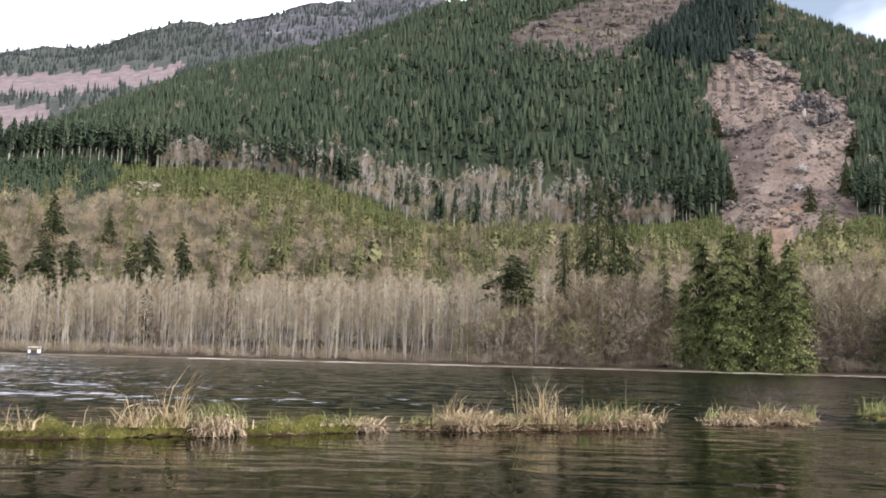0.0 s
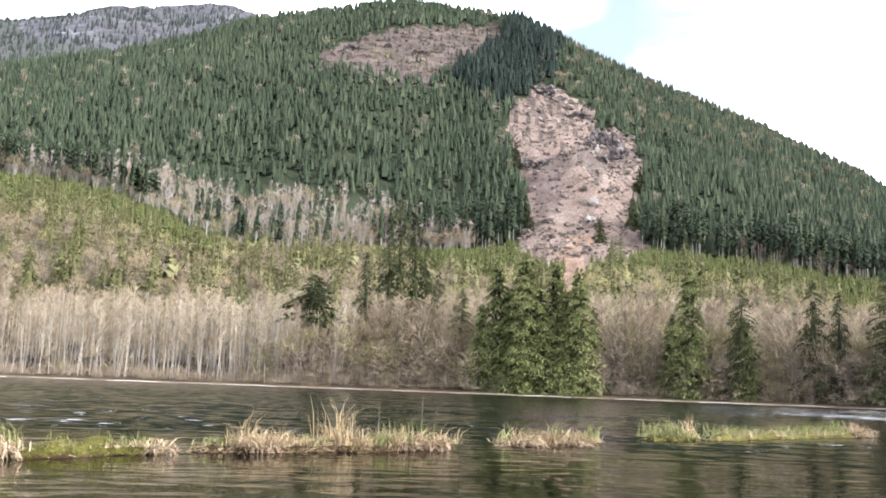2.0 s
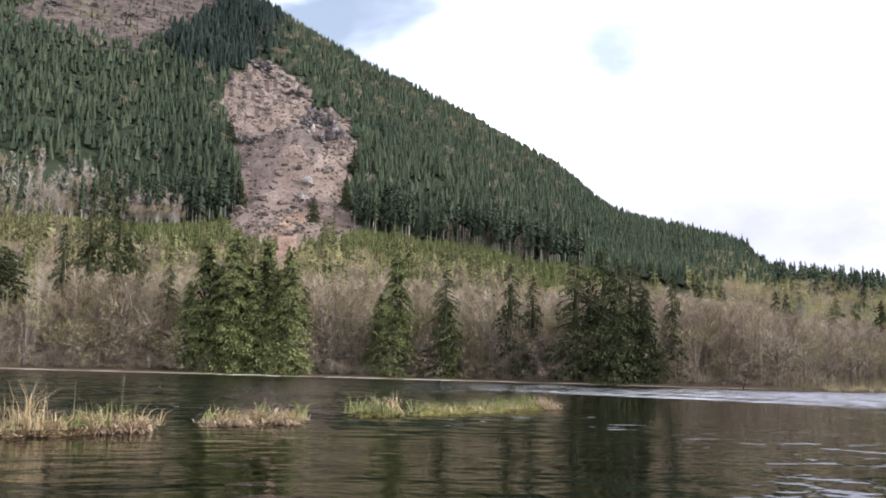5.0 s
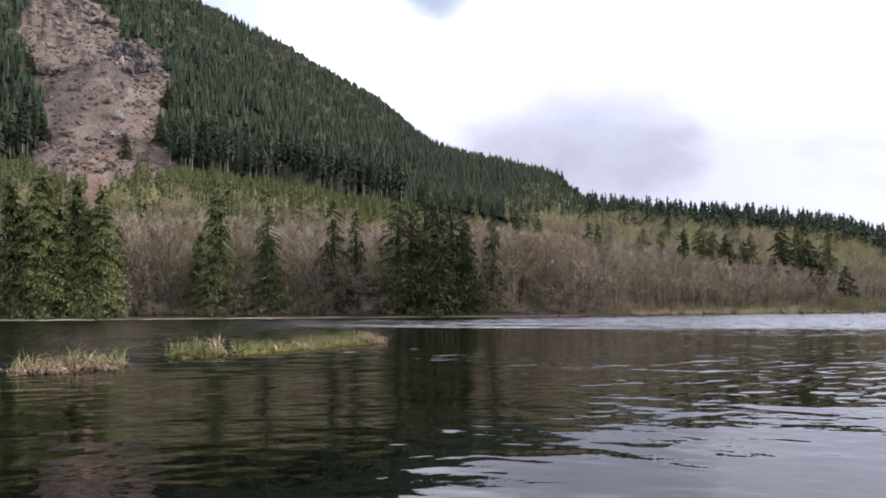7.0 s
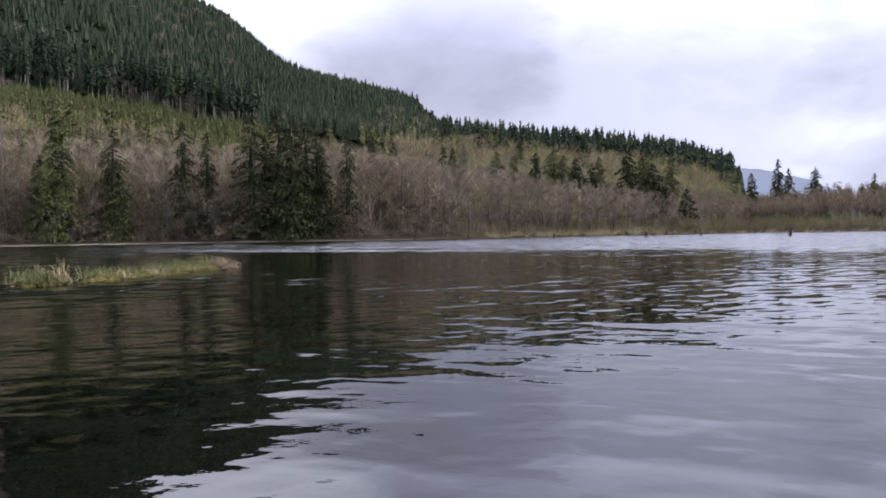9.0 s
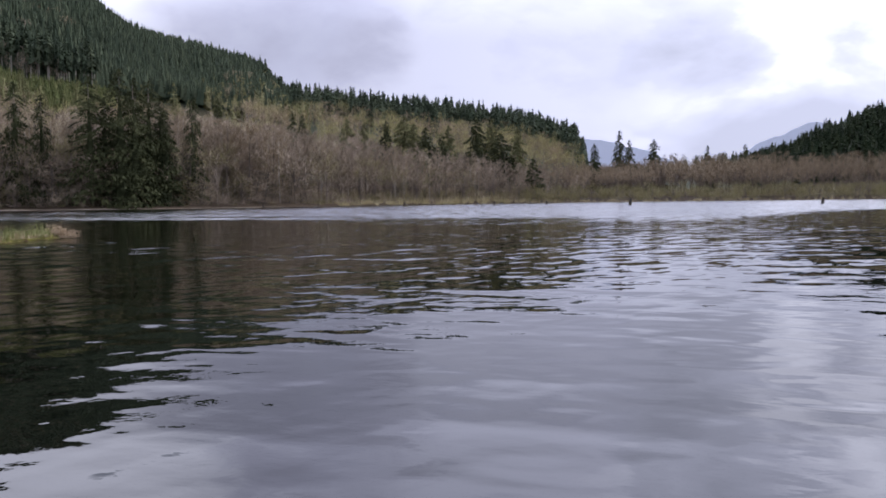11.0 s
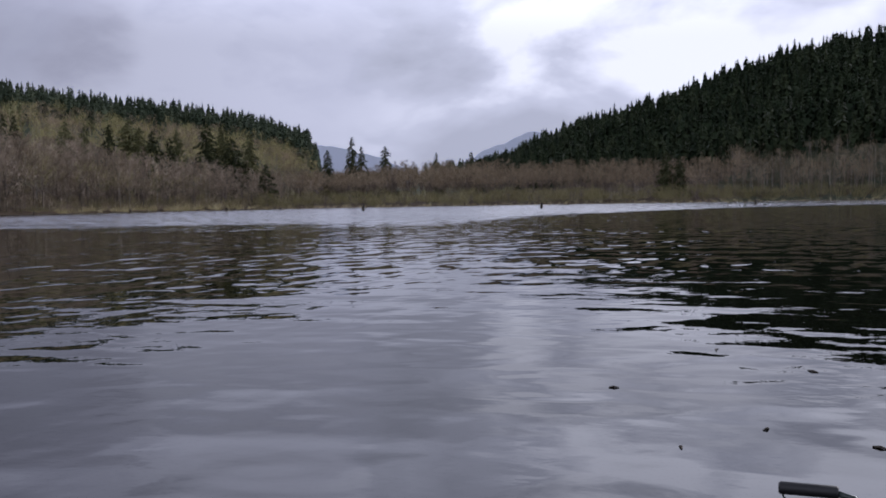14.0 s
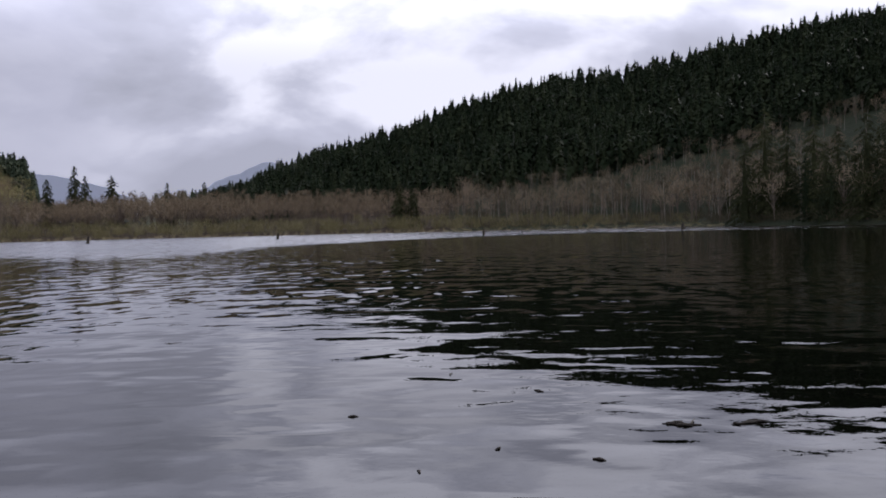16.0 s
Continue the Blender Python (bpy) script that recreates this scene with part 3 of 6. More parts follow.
kind[cr < cs + np.where((ca > -46) & (ca < 28), 1.6, np.where(ca < -99, -0.6, 1.0))] = 4
kind[cr < cs - 6] = 5
ground = new("ground", mesh_of("ground", gv.reshape(-1, 3), gf, [BRUSH, FLOOR, SCAR, FAR_SLOPE, BEACH, BED, LITTER, TURF, SCREE, CLAY], kind, smooth=True))
gel = sight(AZ, RR)
for key, cover in (("logged", (RR > 1250) & (inside(AZ, gel, LOGGED) | inside(AZ, gel, LOGGED_LOW))), ("snow", (RR > 1250) & (gel > 17.4) & (AZ > -3) & (AZ < 13))):
    ground.data.attributes.new(key, "FLOAT", "POINT").data.foreach_set("value", cover.ravel().astype(float))
tagged(ground, "brushy valley floor and mountain slopes around the lake", "ground", kind="structure")

ring = np.arange(-180, 180, 2.0)
wr = np.array([0.0, 30, 90, 200, 330])
wa, wd = np.meshgrid(np.radians(ring), wr, indexing="ij")
wv = np.stack([-np.sin(wa) * wd, np.cos(wa) * wd, 0 * wd], -1).reshape(-1, 3)
i, j = np.meshgrid(np.arange(len(ring)), np.arange(len(wr) - 1), indexing="ij")
i2 = (i + 1) % len(ring)
k = len(wr)
water = new("water", mesh_of("water", wv, np.stack([i * k + j, i2 * k + j, i2 * k + j + 1, i * k + j + 1], -1).reshape(-1, 4)[:, ::-1], [WATER], smooth=True))
tagged(water, "dark rippled lake water mirroring hills and cloud", "lake", kind="structure")

# far hills in the gap of the valley, their haze put into the colour
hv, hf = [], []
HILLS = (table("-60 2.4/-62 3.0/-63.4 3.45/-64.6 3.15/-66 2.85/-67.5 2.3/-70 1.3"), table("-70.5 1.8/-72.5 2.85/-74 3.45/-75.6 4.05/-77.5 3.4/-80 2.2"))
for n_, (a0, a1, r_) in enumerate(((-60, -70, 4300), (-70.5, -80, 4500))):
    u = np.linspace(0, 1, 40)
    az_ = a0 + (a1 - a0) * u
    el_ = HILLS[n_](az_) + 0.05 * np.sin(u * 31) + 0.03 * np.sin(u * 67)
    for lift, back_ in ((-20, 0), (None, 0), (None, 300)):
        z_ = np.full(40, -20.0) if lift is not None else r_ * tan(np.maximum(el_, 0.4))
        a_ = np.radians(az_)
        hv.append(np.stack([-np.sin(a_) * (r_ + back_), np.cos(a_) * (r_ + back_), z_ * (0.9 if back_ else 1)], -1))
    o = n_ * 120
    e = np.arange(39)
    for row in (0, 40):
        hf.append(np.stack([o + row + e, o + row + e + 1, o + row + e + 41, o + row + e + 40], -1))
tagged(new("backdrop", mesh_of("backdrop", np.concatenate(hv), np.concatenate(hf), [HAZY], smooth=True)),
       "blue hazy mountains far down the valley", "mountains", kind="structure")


# ---- trees ----
def far_conifer(seed, boughs=18, bare=0.05, width=0.2, stem=False, power=0.7, core=0.5, sides=5):
    """A conifer of height 1: a narrow inner cone with many pointed, drooping boughs round it."""
    rng = np.random.default_rng(seed)
    s = Shape()
    if stem:
        s.tube([(0, 0, -0.06), (0, 0, bare + 0.2)], [0.012, 0.009], 3, False)
    e = np.arange(sides)
    t = e * 6.2832 / sides + rng.random() * 6
    q = width * core * rng.uniform(0.7, 1.2, sides)
    s.put(np.concatenate([np.stack([np.cos(t) * q, np.sin(t) * q, bare + rng.uniform(0, 0.08, sides)], -1), [[rng.normal() * 0.01, rng.normal() * 0.01, 1.0]]]), np.stack([e, (e + 1) % sides, np.full(sides, sides)], -1))
    n = boughs
    u = (np.arange(n) + rng.random(n)) / n
    z = bare + (1 - bare) * u * 0.95
    rad = (width * (1 - u) ** power + 0.012) * rng.uniform(0.6, 1.3, n)
    t = np.arange(n) * 2.4 + rng.normal(size=n) * 0.5
    half = (rad * rng.uniform(0.4, 0.75, n) + 0.006)
    out, side = np.stack([np.cos(t), np.sin(t)], -1), np.stack([-np.sin(t), np.cos(t)], -1)
    root, rise = rad * 0.22, rad * rng.uniform(0.1, 0.55, n) + 0.01
    drop = rad * rng.uniform(0.1, 0.6, n)
    a = np.concatenate([out * root[:, None] + side * half[:, None], (z + rise)[:, None]], 1)
    b = np.concatenate([out * root[:, None] - side * half[:, None], (z + rise * rng.uniform(0.3, 1.0, n))[:, None]], 1)
    c = np.concatenate([out * rad[:, None], (z - drop)[:, None]], 1)
    return s.put(np.stack([a, b, c], 1).reshape(-1, 3), np.arange(3 * n).reshape(-1, 3)).arrays()


def bough_crown(seed, boughs=70, bare=0.1, width=0.2, droop=0.35, sprays=14, ragged=0.25, power=0.8, spray=(0.22, 0.42)):
    """Crown of height 1 out of many boughs, each a fan of small sprays."""
    rng = np.random.default_rng(seed)
    s = Shape()
    s.tone = []
    for k in range(boughs):
        u = (k + rng.random()) / boughs
        s.tone.append(np.full(sprays * 3, 0.8 * rng.random() ** 1.6))
        z = bare + (1 - bare) * u
        ln = width * (1 - u) ** power * rng.uniform(1 - ragged, 1 + ragged) + 0.015
        t = rng.random() * 6.283
        d = np.array([math.cos(t), math.sin(t), 0])
        q = rng.random(sprays) ** 0.6
        side = np.cross(d, [0, 0, 1])
        base = d[None] * (q * ln)[:, None] + np.array([0, 0, z]) + np.stack([0 * q, 0 * q, 0.10 * q * ln - droop * ln * q ** 2], -1)
        base += side[None] * (rng.normal(size=sprays) * 0.26 * ln * q ** 0.5)[:, None]
        out = d[None] * rng.uniform(0.1, 0.5, sprays)[:, None] + side[None] * rng.normal(size=sprays)[:, None] * 0.6
        out[:, 2] += rng.uniform(-0.75, -0.05, sprays)
        size = ln * rng.uniform(*spray, sprays) + 0.012 * spray[1] / 0.42
        out *= (size / np.linalg.norm(out, axis=1))[:, None]
        s.blades(base, base + out, size * 0.55, rng)
    e = np.arange(7)
    t, q = e * 0.8976, width * 0.34 * rng.uniform(0.7, 1.15, 7)
    s.put(np.concatenate([np.stack([np.cos(t) * q, np.sin(t) * q, bare + rng.uniform(0, 0.06, 7)], -1), [[0, 0, 0.86]]]), np.stack([e, (e + 1) % 7, np.full(7, 7)], -1))
    lead = rng.normal(size=(6, 3)) * [0.012, 0.012, 0.0] + [0, 0, 0.965]
    s.blades(lead - [0, 0, 0.03], np.tile([[0, 0, 1.0]], (6, 1)), 0.02, rng)
    s.tone = np.concatenate(s.tone + [np.zeros(8), np.full(18, 0.3)])
    return s


def cedar_crown(seed, boughs=74, sprays=125):
    """Broad crown of height 1: separate drooping clumps of small sprays before a dark inside."""
    rng = np.random.default_rng(seed)
    s = Shape()
    s.tone = []
    for k in range(boughs):
        u = ((k + rng.random()) / boughs) ** 1.05
        reach = 0.235 * (1 - u) ** 0.55 * rng.uniform(0.62, 1.22) + 0.012
        t = k * 2.4 + rng.normal() * 0.4
        d = np.array([math.cos(t), math.sin(t), 0])
        side = np.array([-d[1], d[0], 0])
        q = rng.random(sprays) ** 0.5
        wide_ = rng.normal(size=sprays) * reach * 0.22 * (0.35 + q)
        base = d * (q * reach)[:, None] + side * wide_[:, None]
        base[:, 2] = 0.01 + 0.97 * u + 0.03 * q - 0.75 * reach * q ** 2 - 0.35 * wide_ ** 2 / reach + rng.normal(size=sprays) * 0.005
        out = d * rng.uniform(0.2, 0.9, sprays)[:, None] + side * rng.normal(size=sprays)[:, None] * 0.5
        out[:, 2] += rng.uniform(-1.1, -0.2, sprays)
        size = rng.uniform(0.012, 0.03, sprays) * (0.6 + 0.6 * (1 - u))
        s.blades(base, base + out * (size / np.linalg.norm(out, axis=1))[:, None], size * 0.6, rng)
        # tone rises along the bough: shaded root and lit end put into colour
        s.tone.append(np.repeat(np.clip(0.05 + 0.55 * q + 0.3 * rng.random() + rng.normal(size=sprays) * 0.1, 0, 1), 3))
    # inner twigs round the stem at tone 0: the crown's inner shade as colour
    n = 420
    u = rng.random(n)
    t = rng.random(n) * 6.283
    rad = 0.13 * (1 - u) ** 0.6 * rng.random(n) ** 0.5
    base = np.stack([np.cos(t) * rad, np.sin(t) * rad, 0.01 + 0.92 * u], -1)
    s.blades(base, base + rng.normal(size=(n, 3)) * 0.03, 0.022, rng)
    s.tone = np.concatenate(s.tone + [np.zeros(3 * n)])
    return s


def bare_tree(seed, limbs=16, twigs=330, spread=0.17, low=0.35, fork=False, thick=0.011, size=(0.05, 0.11), wide=(0.0035, 0.007), rough_=False):
    """A leafless tree of height 1: stem, limbs and twigs."""
    rng = np.random.default_rng(seed)
    trunk, wood, fuzz = Shape(), Shape(), Shape()
    bend = rng.normal(size=2) * 0.025
    stem = lambda u: np.array([bend[0] * math.sin(u * 3), bend[1] * math.sin(u * 2.4), u])
    us = np.linspace(-0.03, 0.97, 3 if rough_ else 7)
    trunk.tube([stem(u) for u in us], thick * (1.05 - np.linspace(0, 1, len(us))) + 0.0015, 4 if rough_ else 6, not rough_)
    bases = []
    for k in range(limbs):
        u = low + (0.95 - low) * (k + rng.random()) / limbs
        t = rng.random() * 6.283
        ln = spread * (1.25 - u) * rng.uniform(0.7, 1.3)
        rise = rng.uniform(0.05, 1.3) if fork else rng.uniform(0.35, 1.1)
        d = np.array([math.cos(t), math.sin(t), rise])
        d *= ln / np.linalg.norm(d[:2])
        a = stem(u)
        b = a + d * 0.5 + [0, 0, -0.01]
        c = a + d
        c[2] = min(c[2], 1.0)
        if rough_:
            wood.tube([a, c], [thick * 0.4 * (1.1 - u), 0.0009], 3, False)
        else:
            wood.tube([a, b, c], [thick * 0.4 * (1.1 - u), thick * 0.27 * (1.1 - u), 0.0009], 3, False)
        bases.append((a, b, c))
    m = twigs
    pick = rng.integers(0, limbs, m)
    abc = np.array(bases)[pick]
    q = rng.uniform(0.15, 1.0, m)[:, None]
    base = np.where(q < 0.5, abc[:, 0] + (abc[:, 1] - abc[:, 0]) * q * 2, abc[:, 1] + (abc[:, 2] - abc[:, 1]) * (q * 2 - 1))
    d = (abc[:, 2] - abc[:, 0]) / np.linalg.norm(abc[:, 2] - abc[:, 0], axis=1)[:, None]
    d = d * 0.55 + rng.normal(size=(m, 3)) * 0.45 + [0, 0, 0.5]
    d /= np.linalg.norm(d, axis=1)[:, None]
    tip = base + d * rng.uniform(*size, m)[:, None]
    tip[:, 2] = np.minimum(tip[:, 2], 1.04 - 1.2 * (tip[:, 0] ** 2 + tip[:, 1] ** 2) + rng.normal(size=m) * 0.012)
    fuzz.blades(base, tip, rng.uniform(*wide, m), rng)
    return trunk, wood, fuzz


def joined(*shapes):
    out = Shape()
    for s in shapes:
        out.put(*s.arrays())
    return out.arrays()


def wooded(rng, n, az0, az1, lo, hi):
    """n places spread evenly between two azimuths and two distances, which may depend on the azimuth."""
    az = rng.uniform(az0, az1, n)
    a, b = lo(az), hi(az)
    r = np.sqrt(rng.uniform(0, 1, n) * (b ** 2 - a ** 2) + a ** 2)
    return az, r


def clear_of(az, r, tall, *polys):
    keep = np.ones(len(az), bool)
    for p in polys:
        for up in (0.0, 0.6):
            keep &= ~inside(az, sight(az, r, tall * up), p)
    return keep


rng = np.random.default_rng(11)
FIRS = [far_conifer(s, 34, 0.06 + 0.08 * (s % 2), 0.15 + 0.045 * (s % 3), False, 0.6, 0.5) for s in range(6)]
TALL_FIRS = [far_conifer(s + 40, 40, 0.40, 0.10, True, 0.5) for s in range(4)]
TALL_FACES = [(len(f), 6) for _, f in TALL_FIRS]


def fir_groups(az, r, tall, forms):
    at = spot(az, r)
    at[:, 2] -= 0.2
    pick = rng.integers(0, len(forms), len(az))
    return [scatter(forms[k], at[pick == k], tall[pick == k], rng.random((pick == k).sum()) * 6.28, rng, 0.015) for k in range(len(forms))]


# the mountain's forest
az, r = wooded(rng, 28000, -46.5, 28, lambda a: LAND(a, 1) + 2, lambda a: LAND(a, 3) + 25)
tall = rng.uniform(9, 12.5, len(az)) * rng.uniform(0.88, 1.15, len(az))
keep = clear_of(az, r, tall, SLIDE, CRAG)
p = spot(az, r)
GROVE = table("-14 0/-11 14/-8 40/-4 62/2 62/6 50/9 34/13 22/17 0")
edge = rolling(p[:, 0] * 3, p[:, 1] * 3) * 22
keep &= ~((r < LAND(az, 1) + GROVE(az) * 1.05 + edge) & (rng.random(len(az)) < 0.95) & (GROVE(az) > 1))
SPIRES = [far_conifer(s + 30, 9, 0.15, 0.20 + 0.04 * (s % 3), False, 0.7 + 0.1 * (s % 3), 0.7, 4) for s in range(9)]
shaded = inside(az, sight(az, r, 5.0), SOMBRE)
forest = fir_groups(az[keep & ~shaded], r[keep & ~shaded], tall[keep & ~shaded], SPIRES)
az, r = wooded(rng, 2300, -18.4, -10.8, lambda a: LAND(a, 3) - 360, lambda a: LAND(a, 3) + 20)
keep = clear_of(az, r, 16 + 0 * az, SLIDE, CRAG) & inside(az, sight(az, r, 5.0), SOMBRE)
stuff("summit_firs", fir_groups(az[keep], r[keep], rng.uniform(13, 19, keep.sum()), SPIRES), SHADE_FIR, "tall blackish firs beside the bare summit patch", "forest")
# tall bare-stemmed firs along the lower edge of the forest
az, r = wooded(rng, 620, -36, 28, lambda a: LAND(a, 1) - 5, lambda a: LAND(a, 1) + 22)
tall = rng.uniform(21, 28, len(az))
keep = clear_of(az, r, tall, SLIDE) & ~((az < 5) & (az > -8.5) & (rng.random(len(az)) < 0.8))
stuff("forest_edge_firs", fir_groups(az[keep], r[keep], tall[keep], TALL_FIRS), FOREST, "tall firs with bare pale trunks along the forest's lower edge", "forest", stem=ALDER_BARK, stem_faces=TALL_FACES)
stuff("mountain_forest", forest, FOREST, "dense dark green conifer forest covering the mountain slope", "forest")

az, r = wooded(rng, 1000, -63.2, -45, lambda a: LAND(a, 3) - 85, lambda a: LAND(a, 3) + 15)
tall = 8 + 10 * rng.random(len(az)) ** 1.2
stuff("ridge_forest", fir_groups(az, r, tall, FIRS), FOREST, "dark conifers along the low ridge", "forest")

az, r = wooded(rng, 4300, -116, -72, lambda a: LAND(a, 1) + 18, lambda a: LAND(a, 3) + 20)
tall = 8 + 7 * rng.random(len(az)) ** 1.4
DENSE_FIRS = [far_conifer(s + 70, 28, 0.03, 0.21 + 0.05 * (s % 3), False, 0.55, 0.5) for s in range(8)]
far_az, far_r = wooded(rng, 150, -77, -66, lambda a: LAND(a, 3) - 130, lambda a: LAND(a, 3) + 10)
stuff("far_valley_firs", fir_groups(far_az, far_r, rng.uniform(11, 17, len(far_az)), FIRS), FOREST, "dark conifers far down the valley", "trees")
stuff("hillside_forest", fir_groups(az, r, tall, DENSE_FIRS), SHADED_SPRUCE, "shaded dark conifer forest on the steep hillside", "forest")

az, r = wooded(rng, 80, -116, -100.5, lambda a: SHORE(a) + 4, lambda a: SHORE(a) + 60)
keep = rng.random(len(az)) < np.clip((-100.5 - az) / 4, 0.1, 1)
az, r = az[keep], r[keep]
SHORE_FIRS = [bough_crown(s + 90, 60, 0.03, 0.21, 0.4, 15, 0.35, 0.7, (0.16, 0.32)).arrays() for s in range(4)]
stuff("shore_conifers", fir_groups(az, r, rng.uniform(7, 14, len(az)), SHORE_FIRS), SHADED_SPRUCE, "dark conifers crowding down to the shaded shore", "forest")

tiny = [far_conifer(s + 20, 10, 0.02, 0.2) for s in range(3)]
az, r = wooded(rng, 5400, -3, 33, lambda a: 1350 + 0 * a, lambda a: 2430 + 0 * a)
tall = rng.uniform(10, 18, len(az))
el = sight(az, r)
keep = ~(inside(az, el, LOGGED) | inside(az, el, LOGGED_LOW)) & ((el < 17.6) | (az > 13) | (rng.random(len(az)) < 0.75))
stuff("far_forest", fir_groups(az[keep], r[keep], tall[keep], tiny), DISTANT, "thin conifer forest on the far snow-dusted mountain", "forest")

# young plantation below the old forest
PLANTED = lambda a: np.interp(a, [-37, -9.8, -9.4, 0.5, 1.5, 40], [150, 150, 20, 20, 165, 165])
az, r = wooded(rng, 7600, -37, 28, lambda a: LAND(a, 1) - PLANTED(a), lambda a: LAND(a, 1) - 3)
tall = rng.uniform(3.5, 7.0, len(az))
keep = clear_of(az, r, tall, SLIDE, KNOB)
# beyond this azimuth the young trees take the darker forest needles
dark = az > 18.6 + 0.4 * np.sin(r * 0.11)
saplings = [far_conifer(s + 9, 14, 0.0, 0.30) for s in range(5)]
ok = keep & ~dark
stuff("young_plantation", fir_groups(az[ok], r[ok], tall[ok], saplings), YOUNG, "yellow-green young conifer plantation on the bench", "plantation")
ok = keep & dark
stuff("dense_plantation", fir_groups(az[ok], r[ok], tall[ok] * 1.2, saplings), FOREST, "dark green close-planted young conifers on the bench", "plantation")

# green conifers between the thickets, smaller than those that stand out
az, r = wooded(rng, 620, -44, 27, lambda a: SHORE(a) + 62, lambda a: LAND(a, 1) - PLANTED(a) * 0.8)
q_ = spot(az, r)
keep = (rolling(q_[:, 0] * 1.7 + 90, q_[:, 1] * 1.7) + rng.normal(size=len(az)) * 0.3 > -0.1) & ~gully(az, r)
stuff("hillside_conifers", fir_groups(az[keep], r[keep], rng.uniform(6, 14, keep.sum()), DENSE_FIRS), FIR, "yellow-green conifers scattered between the thickets", "trees")

# bare woods
raw = [bare_tree(60 + s, 8, 150, 0.17 + 0.03 * (s % 3), 0.28, thick=0.0062, size=(0.09, 0.20), wide=(0.0035, 0.0070), rough_=True) for s in range(7)]
WOODS = [joined(*w) for w in raw]
FACES = [(len(w[1]), len(t.arrays()[1])) for w, (t, _, _) in zip(WOODS, raw)]


def bare_woods(name, az, r, tall, mat, label, stem=None):
    groups = fir_groups(az, r, tall, WOODS)
    stuff(name, groups, mat, label, "trees", stem=stem or ALDER_BARK, stem_faces=FACES)


ALDER_TOP = table("-62 8/-59 11/-56 12.7/-53 14/-50 16/-46 16.5/-41 18/-36 18/-28 19/-22 19/-14 18.5/-8 18/-2 16.5/8 15.5/14 14.5/20 13.5/30 12.5")


def low_tree(seed, limbs=20, twigs=17):
    """A leafless bank tree of height 1: a leaning stem, branched from the ground, with level, drooping sprays of twigs."""
    rng_ = np.random.default_rng(seed)
    trunk, wood, fuzz = Shape(), Shape(), Shape()
    lean = rng_.normal(size=2) * 0.12
    trunk.tube([(0, 0, -0.03), (lean[0] * 0.5, lean[1] * 0.5, 0.45), (lean[0], lean[1], 0.95)], [0.012, 0.008, 0.002], 4, False)
    for k in range(limbs):
        u = 0.04 + 0.92 * (k + rng_.random()) / limbs
        t = k * 2.4 + rng_.normal() * 0.5
        ln = (0.42 * (1.02 - u) ** 0.6 + 0.05) * rng_.uniform(0.6, 1.2)
        d = np.array([math.cos(t), math.sin(t), rng_.uniform(0.0, 0.5)]) * ln
        a = np.array([lean[0] * u, lean[1] * u, u])
        wood.tube([a, a + d * 0.6 + [0, 0, 0.02], a + d - [0, 0, 0.10 * ln]], [0.0045, 0.003, 0.001], 3, False)
        q = rng_.uniform(0.25, 1.0, twigs)[:, None]
        base = a + d * q - np.array([0, 0, 0.10 * ln]) * q ** 2
        out = d / ln * 0.5 + rng_.normal(size=(twigs, 3)) * [0.55, 0.55, 0.35] + [0, 0, 0.1]
        out *= (rng_.uniform(0.06, 0.17, twigs) / np.linalg.norm(out, axis=1))[:, None]
        base[:, 2] = np.maximum(base[:, 2], 0.02)
        fuzz.blades(base, base + out, rng_.uniform(0.006, 0.013, twigs), rng_)
    return trunk, wood, fuzz


raw_low = [low_tree(180 + s) for s in range(6)]
LOW = [joined(*w) for w in raw_low]
LOW_FACES = [(len(w[1]), len(t.arrays()[1]) + len(l.arrays()[1])) for w, (t, l, _) in zip(LOW, raw_low)]


def round_tree(seed, limbs=9, twigs=190, flat=0.42):
    """A leafless broad tree of height 1 whose fine twigs make an uneven rounded crown."""
    rng_ = np.random.default_rng(seed)
    trunk, wood, fuzz = Shape(), Shape(), Shape()
    trunk.tube([(0, 0, -0.03), (0.01, 0, 0.3), (0, 0.01, 0.7)], [0.014, 0.011, 0.003], 4, False)
    lobes = rng_.normal(size=(limbs, 3))
    lobes[:, 2] = np.abs(lobes[:, 2]) * 0.9 + 0.1
    lobes *= (rng_.uniform(0.45, 0.85, limbs) / np.linalg.norm(lobes, axis=1))[:, None]
    ends = lobes * [flat, flat, 0.52] + [0, 0, 0.44]
    for e in ends:
        wood.tube([(0, 0, rng_.uniform(0.12, 0.4)), e * [0.55, 0.55, 0.92], e], [0.007, 0.004, 0.001], 3, False)
    pick = rng_.integers(0, limbs, twigs)
    d = rng_.normal(size=(twigs, 3)) + [0, 0, 0.35]
    d /= np.linalg.norm(d, axis=1)[:, None]
    base = ends[pick] + d * (0.17 * rng_.random(twigs) ** 0.5)[:, None] * [1, 1, 0.8]
    out = d * 0.7 + rng_.normal(size=(twigs, 3)) * 0.4 + [0, 0, 0.35]
    out *= (rng_.uniform(0.08, 0.17, twigs) / np.linalg.norm(out, axis=1))[:, None]
    base[:, 2] = np.clip(base[:, 2], 0.1, 0.97)
    fuzz.blades(base, base + out, rng_.uniform(0.007, 0.014, twigs), rng_)
    return trunk, wood, fuzz


raw = [round_tree(80 + s, 9 + s % 3, 170, 0.36 + 0.06 * (s % 3)) for s in range(6)]
ROUND = [joined(*w) for w in raw]
ROUND_FACES = [(len(w[1]), len(t.arrays()[1]) + len(l.arrays()[1])) for w, (t, l, _) in zip(ROUND, raw)]
